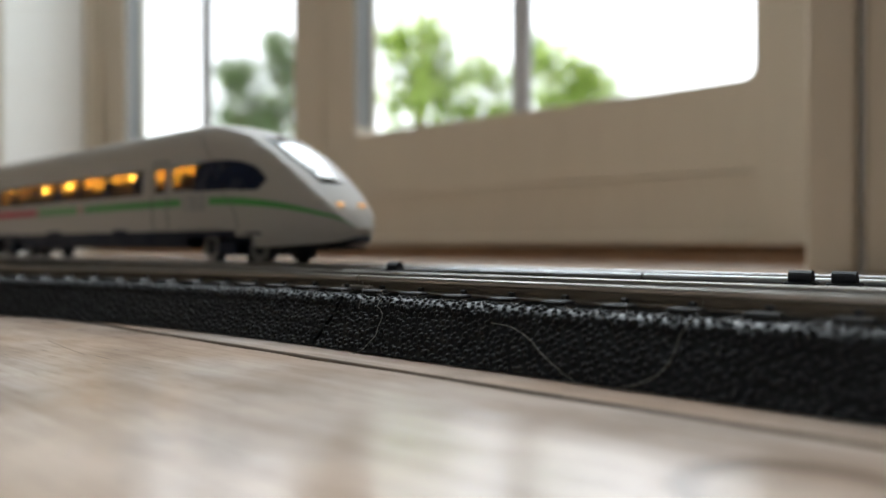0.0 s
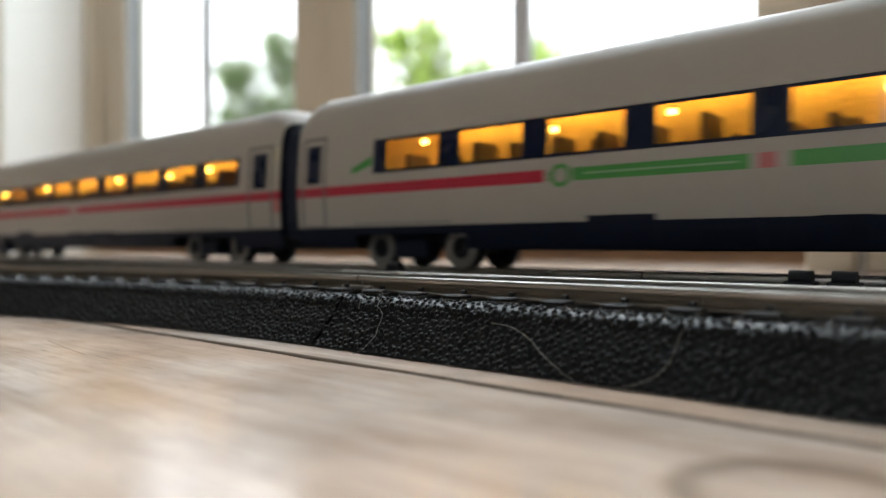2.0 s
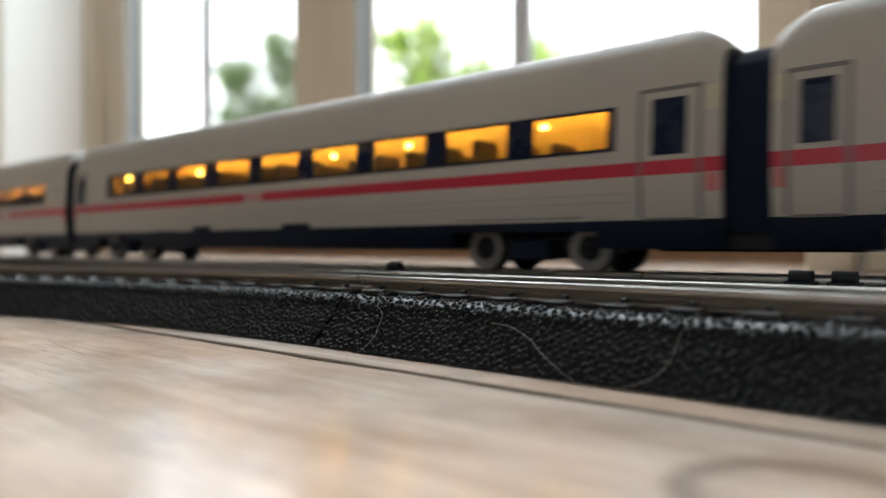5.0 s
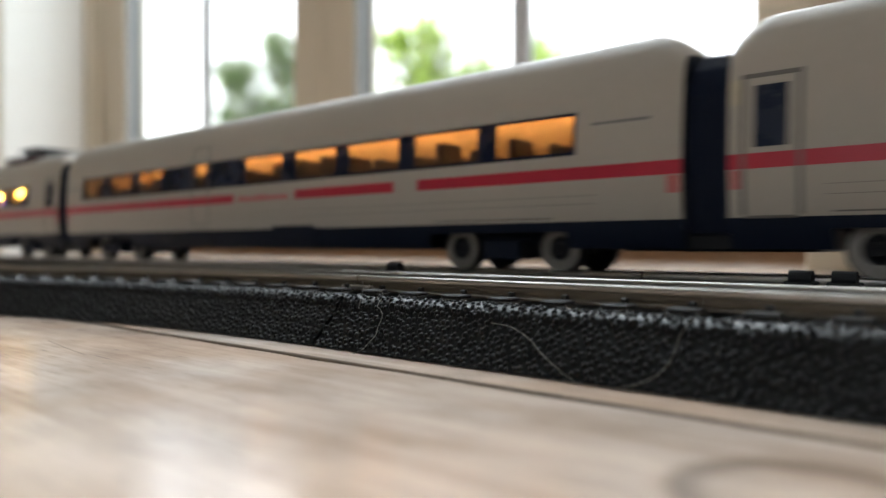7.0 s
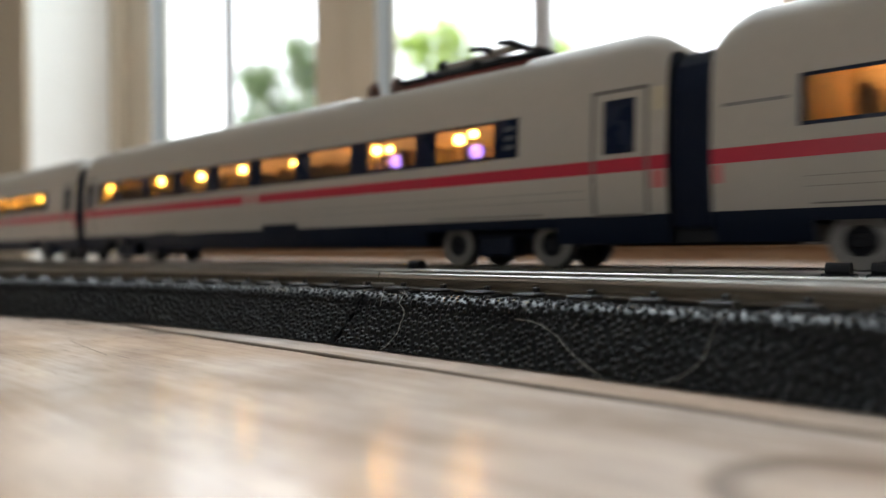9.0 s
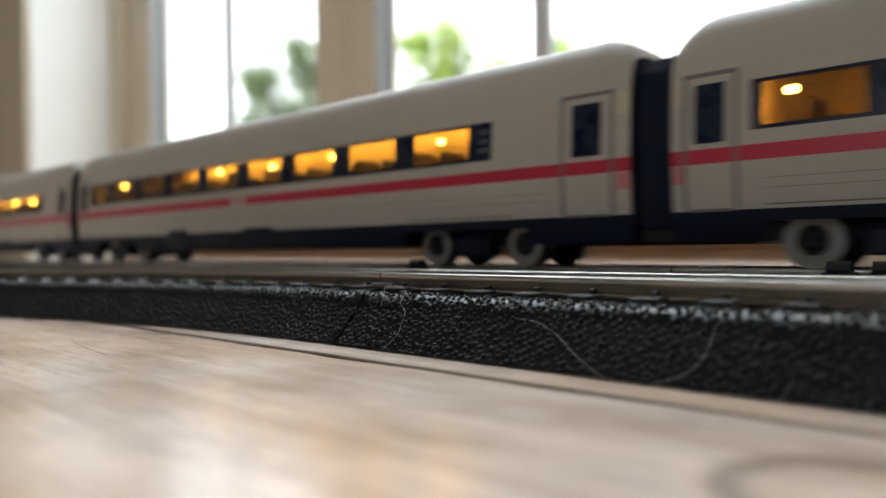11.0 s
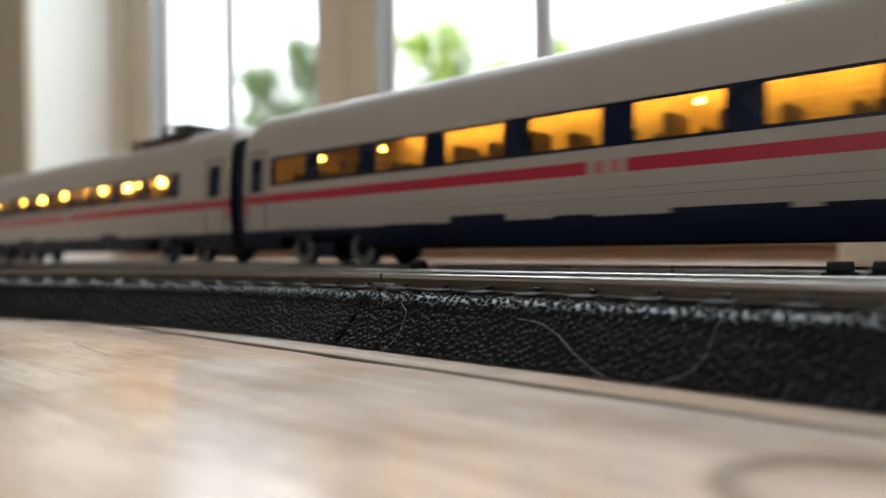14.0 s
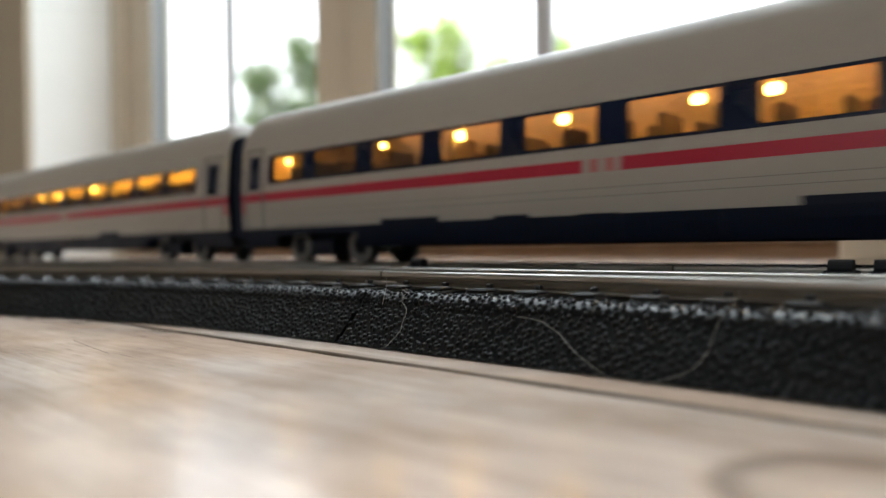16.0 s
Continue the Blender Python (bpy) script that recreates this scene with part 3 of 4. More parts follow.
def shell_mesh(name, parent, x0, x1, windows, bands, stripes, high_skirt, shape=None, dip=None, skirt_end=9.0):
    """The car's hull, with openings for windows on both sides."""
    cuts = {x0, x1}
    for a, b in windows + bands + high_skirt:
        cuts |= {a, b}
    for a, b, _ in stripes:
        cuts |= {a, b}
    if shape:
        cuts |= set(np.linspace(shape[0], x1, 34).tolist())
    cuts |= {x0 + d for d in ROOF_END} | (set() if shape else {x1 - d for d in ROOF_END})
    if dip:
        cuts |= {dip[0], dip[0] + 0.003, dip[1] - 0.003, dip[1]}
    xs = sorted(c for c in cuts if x0 <= c <= x1)
    sec = [(-y, z) for y, z in SECTION] + [(y, z) for y, z in reversed(SECTION[:-1])]
    k, n = len(sec), len(SECTION)
    vs, fs, mi = [], [], []
    for x in xs:
        for y, z in sec:
            if dip and dip[0] < x < dip[1]:
                z = min(z, 0.0455)
            end = min(x - x0, 9 if shape else x1 - x)
            if end < 0.0075 and z > 0.036:
                z = 0.036 + (z - 0.036) * (1 - 0.42 * (1 - end / 0.0075) ** 2.2)
            vs.append(shape[1](x, y, z) if shape else (x, y, z))
    for i, (a, b) in enumerate(zip(xs, xs[1:])):
        mid = (a + b) / 2
        for j in range(k - 1):
            row = j if j < n - 1 else k - 2 - j
            m = 0
            if row in ROW_SKIRT:
                if row == 0 and any(p <= mid <= q for p, q in high_skirt):
                    continue
                m = 1 if mid < skirt_end else 0
            elif 6 <= row <= 8 and any(p <= mid <= q for p, q in bands):
                m = 2
                if row == ROW_WIN and any(p <= mid <= q for p, q in windows):
                    continue
            elif row == ROW_STRIPE:
                for p, q, c in stripes:
                    if p <= mid <= q:
                        m = BODY_MATS.index(c)
            fs.append((i * k + j, (i + 1) * k + j, (i + 1) * k + j + 1, i * k + j + 1))
            mi.append(m)
    if shape:
        for i, (a, b) in enumerate(zip(xs, xs[1:])):
            if a >= 0.2500:
                fs.append((i * k, i * k + k - 1, (i + 1) * k + k - 1, (i + 1) * k))
                mi.append(1)
        fs.append(tuple(range((len(xs) - 1) * k, len(xs) * k)))
        mi.append(0)
    if not shape:
        fs.append(tuple(range(1, k - 1)))
        mi.append(1)
        fs.append(tuple(reversed(range((len(xs) - 1) * k + 1, len(xs) * k - 1))))
        mi.append(1)
    else:
        fs.append(tuple(range(1, k - 1)))
        mi.append(1)
    ob = mesh_ob(name, vs, fs, [M[c] for c in BODY_MATS], parent, index=mi)
    ob.data.polygons.foreach_set("use_smooth", [True] * len(ob.data.polygons))
    ob.data.set_sharp_from_angle(angle=radians(35))
    return ob


def side_plate(name, parent, x0, x1, z0, z1, mat, proud=0.00015, thick=0.0004, label="", both=True, shape=None, rake=0.0):
    """A thin plate that follows the car's side between two heights, on both sides."""
    obs = []
    for s in ((-1, 1) if both else (-1,)):
        zs = sorted({z0, z1} | {z for _, z in SECTION if z0 < z < z1})
        vs = []
        for z in zs:
            w = half_width(z)
            for x in (x0, x1):
                x += rake * (z - z0) / (z1 - z0)
                ends = [(x, s * (w + proud), z), (x, s * (w + proud - thick), z)]
                vs += [shape(*p) for p in ends] if shape else ends
        fs = []
        for i in range(len(zs) - 1):
            o = i * 4
            fs += [(o, o + 2, o + 6, o + 4), (o + 1, o + 5, o + 7, o + 3), (o, o + 4, o + 5, o + 1), (o + 2, o + 3, o + 7, o + 6)]
        e = (len(zs) - 1) * 4
        fs += [(0, 1, 3, 2), (e, e + 2, e + 3, e + 1)]
        obs.append(mesh_ob(name, vs, fs, mat, parent, label))
    return obs


def side_poly(name, parent, pts, mat, label="", proud=0.00014, thick=0.0004):
    """A thin convex plate on the car's side with the outline pts (x, z), on both sides."""
    k = len(pts)
    for s in (-1, 1):
        vs = [(x, s * (half_width(z) + d), z) for d in (proud, proud - thick) for x, z in pts]
        fs = [tuple(range(k)), tuple(reversed(range(k, 2 * k)))] + [(q, (q + 1) % k, k + (q + 1) % k, k + q) for q in range(k)]
        mesh_ob(name, vs, fs, mat, parent, label)


WHEEL_R = 0.0050
RUN = ((0, 0.0015), (2, 0.0003), (3, -0.0018), (4, -0.0020), (6.5, -0.0028), (8, -0.0052), (9, -0.0064), (12.5, -0.0080), (14.5, -0.0042), (16, -0.0010))   # small unevenness of the run
WHEELS = []


def wheel_mesh():
    prof = [(0.0, -0.0002), (0.0011, -0.0004), (0.0013, 0.0002), (0.0023, 0.0005), (0.0027, -0.0001), (0.0050, -0.0001), (0.0050, 0.0018), (0.0056, 0.0021), (0.0056, 0.0028), (0.0, 0.0028)]
    vs, fs = lathe(prof, 28)
    me = bpy.data.meshes.new("wheel")
    me.from_pydata(vs, [], fs)
    me.materials.append(M["black"])
    me.materials.append(M["rim"])
    me.polygons.foreach_set("material_index", [1 if i % (len(prof) - 1) == 4 else 0 for i in range(len(me.polygons))])
    return me


WHEEL = wheel_mesh()


def bogie(car, x):
    b = part("bogie", box(x - 0.019, x + 0.019, -0.0060, 0.0060, 0.0046, 0.0088, bevel=0.0006, seg=1), M["black"], car, "black plastic bogie")
    for s in (-1, 1):
        part("side_frame", add_box(add_box(box(x - 0.018, x + 0.018, s * 0.0072 - 0.0008, s * 0.0072 + 0.0008, 0.0058, 0.0082, bevel=0.0004, seg=1),
                                           x - 0.0052, x + 0.0052, s * 0.0100 - 0.0030, s * 0.0100 + 0.0030, 0.0024, 0.0070, bevel=0.0004, seg=1),
                                   x + 0.0145, x + 0.0185, s * 0.0072 - 0.001, s * 0.0072 + 0.001, 0.0018, 0.0062, bevel=0.0004, seg=1), M["skirt"], b)
    for dx in (-0.0138, 0.0138):
        ax = part("axle", rod((0, -0.0085, 0), (0, 0.0085, 0), 0.001, seg=8), M["steel"], b)
        ax.location = (x + dx, 0, WHEEL_R)
        for s in (-1, 1):
            w = new("wheel", WHEEL)
            w.parent = b
            w.location = (x + dx, s * 0.0097, WHEEL_R)
            if s > 0:
                w.rotation_euler = (0, 0, math.pi)
            WHEELS.append((w, s))


def car_base(index, kind):
    x = FIRST - CAR * index
    labels = {"cab": "white model train driving car with green stripe and lit windows", "coach": "white model train coach with red stripe and lit windows",
              "diner": "white model train dining car with red stripe and uneven windows", "power": "white model train coach with a roof pantograph and bright lamps"}
    return thing("train_car", labels[kind], "train car", "cars of the model train", (x, TRACK_Y, RAIL))


def interior(car, x0, x1, rnd, kind, dim=0.004, wins=(), violet=False):
    bright = kind == "power"
    part("interior_floor", box(x0, x1, -0.0148, 0.0148, 0.0215, 0.0225), M["seat"], car)
    part("interior_ceiling", box(x0, x1, -0.0140, 0.0140, 0.0400, 0.0407), M["lining"], car)
    for a, b in ((x0, x0 + 0.0008), (x1 - 0.0008, x1)):
        part("bulkhead", box(a, b, -0.0142, 0.0142, 0.0226, 0.0399), M["lining"], car)
    part("interior_wall", box(x0, x1, 0.0142, 0.0147, 0.0226, 0.0399), M["lining"], car, "cream interior side lining")
    part("light_strip", box(x0 + dim, x1 - 0.004, 0.0095, 0.0118, 0.0390, 0.0397), M[{"power": "dimstrip", "diner": "midstrip"}.get(kind, "strip")], car, "warm glowing light strip")
    sm = bmesh.new()
    x = x0 + 0.008
    while x < x1 - 0.008:
        for y0 in (-0.0135, 0.0045):
            h = 0.0291 + rnd.uniform(-0.0014, 0.0020)
            add_box(sm, x, x + 0.0018, y0, y0 + 0.009, 0.0226, h, bevel=0.0006, seg=1)
            add_box(sm, x + 0.0018, x + 0.0060, y0, y0 + 0.009, 0.0226, 0.0250)
        x += 0.0108
    part("seats", sm, M["seat"], car)
    # glowing balls added for the violet haze behind two windows
    if violet:
        for lx in (0.1965, 0.2240):
            bm = bmesh.new()
            bmesh.ops.create_uvsphere(bm, u_segments=10, v_segments=6, radius=0.0017)
            bmesh.ops.translate(bm, verts=bm.verts, vec=(lx, -0.0115, 0.0276))
            part("led", bm, M["violetglow"], car, "violet glow ball added behind the window", smooth=True)
    if bright:
        # lamps by window, counted from the pantograph's end: window, share of its width, radius
        table = (((0, 0.28, 0.0013), (0, 0.53, 0.0010), (1, 0.02, 0.0012), (1, 0.30, 0.0009), (3, 0.70, 0.0007), (4, 0.54, 0.0012), (5, 0.43, 0.0012), (6, 0.17, 0.0012), (8, 0.25, 0.0008))
                 if violet else
                 ((0, 0.30, 0.0014), (1, 0.05, 0.0014), (1, 0.64, 0.0008), (2, 0.08, 0.0012), (3, 0.72, 0.0011), (4, 0.45, 0.0012), (5, 0.19, 0.0012), (6, 0.05, 0.0008), (8, 0.30, 0.0008)))
        spots = [(wins[-1 - w][0] + (wins[-1 - w][1] - wins[-1 - w][0]) * f, r) for w, f, r in table]
    elif kind == "diner":
        spots = []
    else:
        spots = [(x0 + (x1 - x0) * (i + 0.5 + rnd.uniform(-0.25, 0.25)) / 6, 0.0007) for i in range(6)]
    for lx, r in spots:
        bm = bmesh.new()
        bmesh.ops.create_uvsphere(bm, u_segments=10, v_segments=6, radius=r)
        bmesh.ops.translate(bm, verts=bm.verts, vec=(lx, -0.0130, 0.0312 + rnd.uniform(-0.0006, 0.0004)))
        part("led", bm, M["led" if bright else "softled"], car, "small warm light bulb", smooth=True)


def door(car, x0, x1, lit=False):
    for a, b in ((x0, x0 + 0.0008), (x1 - 0.0008, x1)):
        side_plate("door_post", car, a, b, 0.0110, 0.0358, M["line"], 0.00012, 0.0004)
    side_plate("door_header", car, x0 + 0.0008, x1 - 0.0008, 0.0350, 0.0358, M["line"], 0.00012, 0.0004)
    m = (x1 - x0) * 0.23
    if not lit:
        side_plate("door_window", car, x0 + m, x1 - m, 0.0228, 0.0336, M["band"], 0.0003, 0.0006, "dark door window")
    side_plate("door_step", car, x0 + 0.0008, x1 - 0.0008, 0.0104, 0.0109, M["line"], 0.0006, 0.0008)


def underframe(car, a, b, rnd):
    part("underframe", box(a, b, -0.0128, 0.0128, 0.0046, 0.0100, bevel=0.0006, seg=1), M["skirt"], car)
    x = a + 0.01
    while x < b - 0.02:
        w = rnd.uniform(0.008, 0.022)
        side_plate("skirt_panel", car, x, min(x + w, b), 0.0056, 0.0100 + rnd.uniform(0, 0.0022), M["skirt"], 0.0003, 0.0005)
        x += w + rnd.uniform(0.004, 0.02)


def gangway(car, x0=-0.0042, x1=0.0042):
    vs, fs = [], []
    sec = [(0.0138, 0.0075), (0.0142, 0.012), (0.0142, 0.034), (0.0128, 0.039), (0.009, 0.0422), (0.0, 0.0428)]
    ring = [(-y, z) for y, z in sec] + [(y, z) for y, z in reversed(sec[:-1])]
    k, n = len(ring), 9
    for i in range(n):
        s = 1.0 if i % 2 else 0.95
        vs += [(x0 + (x1 - x0) * i / (n - 1), y * s, 0.024 + (z - 0.024) * s) for y, z in ring]
    fs = [(i * k + j, (i + 1) * k + j, (i + 1) * k + (j + 1) % k, i * k + (j + 1) % k) for i in range(n - 1) for j in range(k)]
    mesh_ob("gangway_bellows", vs, fs, M["bellows"], car, "dark folded rubber bellows")
    part("coupler", box(x0 - 0.014, x1 + 0.014, -0.0115, 0.0115, 0.0045, 0.0088, bevel=0.0005, seg=1), M["black"], car)


def panes(car, wins):
    for a, b in wins:
        for ob in side_plate("window_pane", car, a - 0.0002, b + 0.0002, 0.0249, 0.0326, M["carpane"], -0.0003, 0.0003):
            ob.visible_shadow = False


def bogie_panel(car, a, b):
    side_plate("panel_line", car, a, b, 0.0112, 0.0115, M["line"], 0.0001, 0.0003)


def mark_bars(car, x, z, w, rnd, lines=1):
    """Small lettering that cannot be read, as bars."""
    for i in range(lines):
        side_plate("marking", car, x, x + w, z - 0.0011 * i, z - 0.0011 * i + 0.0006, M["letter"], 0.00012, 0.0003, both=False)


def coach(index, kind="coach"):
    rnd = random.Random(index * 7 + 1)
    car = car_base(index, kind)
    bright = kind == "power"
    if kind == "diner":
        wins = [(0.0199, 0.0378), (0.0454, 0.0606), (0.0684, 0.0832), (0.1068, 0.1128), (0.1354, 0.1532), (0.1601, 0.1768), (0.1827, 0.2009), (0.2068, 0.2259), (0.2313, 0.2507)]
        bands = [(0.0190, 0.2514)]
        stripes = [(0.0042, 0.1291, "red"), (0.1596, 0.1994, "red"), (0.2074, 0.2738, "red")]
    elif index in (1, 2, 8):
        wins = [(0.0390 + 0.02435 * i, 0.0563 + 0.02435 * i) for i in range(9)]
        bands = [(0.0339, 0.2530)]
        stripes = [(0.0042, 0.1279, "red"), (0.1295, 0.1315, "pink"), (0.1330, 0.1350, "pink"), (0.1364, 0.2738, "red")]
    else:
        wins = [(0.0205, 0.0362)] + [(0.0174 + 0.0247 * i, 0.0350 + 0.0247 * i) for i in range(1, 9)]
        bands = [(0.0186, 0.2395)]
        stripes = [(0.0042, 0.1305, "red"), (0.1322, 0.1342, "pink"), (0.1358, 0.1378, "pink"), (0.1392, 0.2738, "red")]
    body = shell_mesh("body", car, 0.0042, 0.2738, wins, bands, stripes, [(0.0210, 0.0590), (0.2100, 0.2485)], dip=(0.178, 0.240) if bright else None)
    panes(car, wins)
    interior(car, bands[0][0], bands[0][1], rnd, kind, 0.004 if index in (1, 2, 3, 8) else 0.030, wins, index == 4)
    if kind != "diner":
        door(car, 0.0063, 0.0164)
        door(car, 0.2578, 0.2702)
    else:
        mark_bars(car, 0.2550, 0.0300, 0.0125, rnd)
        for a, b in ((0.1042, 0.1046), (0.1142, 0.1146)):
            side_plate("hatch_line", car, a, b, 0.0125, 0.0385, M["line"], 0.0001, 0.0003)
        for a, b in ((0.0125, 0.0128), (0.0382, 0.0385)):
            side_plate("hatch_line", car, 0.1046, 0.1142, a, b, M["line"], 0.0001, 0.0003)
        mark_bars(car, 0.0063, 0.0292, 0.0110, rnd)
        x = 0.1315
        while x < 0.1560:
            w = rnd.uniform(0.0010, 0.0016)
            side_plate("lettering", car, x, x + w, 0.0193, 0.0208 + rnd.choice((0, 0, 0.0004)), M["pink"], 0.00014, 0.0003, both=False)
            x += w + 0.0003
    gangway(car)
    part("hull_floor", box(0.0046, 0.2550, -0.0146, 0.0146, 0.0090, 0.0098), M["skirt"], car)
    bogie(car, 0.0405)
    bogie(car, 0.2303)
    underframe(car, 0.0595, 0.2095, rnd)
    for a, b in ((0.0046, 0.0062), (0.2708, 0.2734)):
        side_plate("end_tag", car, a, b, 0.0156, 0.0189, M["pink"], 0.0001, 0.0003, "pale red square tag")
        if kind != "diner":
            side_plate("end_tag", car, a, b, 0.0305, 0.0350, M["yellow"], 0.0001, 0.0003, "pale yellow tag")
    if kind != "diner":
        ix = 0.0348 if index in (1, 2, 8) else 0.2356
        for z in (0.0262, 0.0283, 0.0304):
            side_plate("pictogram", car, ix, ix + 0.0028, z, z + 0.0011, M["icon"], 0.0001, 0.0003, "small grey pictogram")
    for z in (0.0141, 0.0158):
        side_plate("panel_groove", car, 0.0200, 0.2560, z, z + 0.00014, M["groove"], 0.00006, 0.0002, both=False)
    bogie_panel(car, 0.021, 0.055)
    bogie_panel(car, 0.2125, 0.2455)
    if kind == "power":
        pantograph(car)
    return car


def pantograph(car):
    for x in (0.1803, 0.1900):
        bm = bmesh.new()
        for i in range(4):
            add_rod(bm, (x, -0.004, 0.0466 + 0.0011 * i), (x, -0.004, 0.0473 + 0.0012 * i), 0.0021, seg=10)
        add_rod(bm, (x, -0.004, 0.0458), (x, -0.004, 0.0522), 0.0011, seg=8)
        part("insulator", bm, M["insulator"], car, "brown ribbed insulator")
    base = part("pantograph_base", box(0.1953, 0.2393, -0.0075, 0.0075, 0.0470, 0.0484, bevel=0.0004, seg=1), M["redbase"], car, "red-brown pantograph base frame")
    for y in (-0.0065, 0.0065):
        part("frame_bar", rod((0.1943, y, 0.0494), (0.2413, y, 0.0494), 0.0009, seg=8), M["black"], base)
    for x in (0.1948, 0.2053, 0.2213, 0.2398):
        part("cross_bar", rod((x, -0.0085, 0.0497), (x, 0.0085, 0.0497), 0.0009, seg=8), M["black"], base)
    for y in (-0.0045, 0.0045):
        part("lower_arm", rod((0.2363, y * 0.7, 0.0500), (0.2080, y, 0.0517), 0.0012, 0.0010, seg=8), M["steel"], base)
        part("knee", rod((0.2080, y - 0.0012, 0.0517), (0.2080, y + 0.0012, 0.0517), 0.0017, seg=10), M["black"], base)
        part("upper_arm", rod((0.2080, y, 0.0517), (0.2333, y * 1.5, 0.0517), 0.0008, seg=8), M["steel"], base)
        part("guide_rod", rod((0.2300, y * 0.4, 0.0496), (0.2110, y * 0.5, 0.0508), 0.0006, seg=8), M["black"], base)
        part("spring", rod((0.2040, y, 0.0505), (0.2190, y, 0.0500), 0.0013, seg=10), M["rim"], base, "grey coiled spring")
    part("drive_box", box(0.2225, 0.2315, -0.0030, 0.0030, 0.0484, 0.0512, bevel=0.0004, seg=1), M["black"], base)
    for x in (0.2255, 0.2335):
        bm = rod((x, -0.0105, 0.0521), (x, 0.0105, 0.0521), 0.0010, seg=8)
        for s in (-1, 1):
            add_rod(bm, (x, s * 0.0105, 0.0521), (x, s * 0.0150, 0.0510), 0.0007, seg=8)
        part("collector_bow", bm, M["black"], base)
    for y in (-0.0075, 0.0075):
        part("bow_link", rod((0.2255, y, 0.0519), (0.2335, y, 0.0519), 0.0007, seg=8), M["steel"], base)
    for x in (0.2003, 0.2173, 0.2363):
        for y in (-0.006, 0.006):
            part("post", rod((x, y, 0.0480), (x, y, 0.0496), 0.0008, seg=8), M["insulator"], base)


NOSE, TAPER = 0.2868, 0.217


def nose_shape(x, y, z):
    """Draws the hull in and down towards the tip of the driving car."""
    if x <= TAPER:
        return (x, y, z)
    u = (x - TAPER) / (NOSE - TAPER)
    top = 0.0480 - 0.0360 * u ** 1.85
    low = 0.0050 + 0.0022 * u ** 4
    w = math.sqrt(max(0.0, 1 - u ** 4.2)) * 0.90 + 0.10 * (1 - u)
    v = (z - 0.0050) / (0.0480 - 0.0050)
    zz = z + (low - 0.0050) * (1 - v) - 0.8 * (0.0480 - top) * v ** (1.1 + 1.2 * (1 - u))
    lid = top - 0.0010 * (y / 0.016) ** 2
    soft = 0.0006 * min(1.0, 6 * u)
    if soft > 0:
        h = max(0.0, soft - abs(zz - lid)) / soft
        zz = min(zz, lid) - h * h * soft / 4
    if u > 0.90:
        mid = low + 0.48 * (top - low)
        zz = mid + (zz - mid) * math.sqrt(max(0.0, 1 - ((u - 0.90) / 0.102) ** 2.4))
    pinch = 1 - 0.30 * u * max(0.0, (z - 0.022) / 0.0260)
    return (x, y * max(w, 0.03) * pinch, zz)


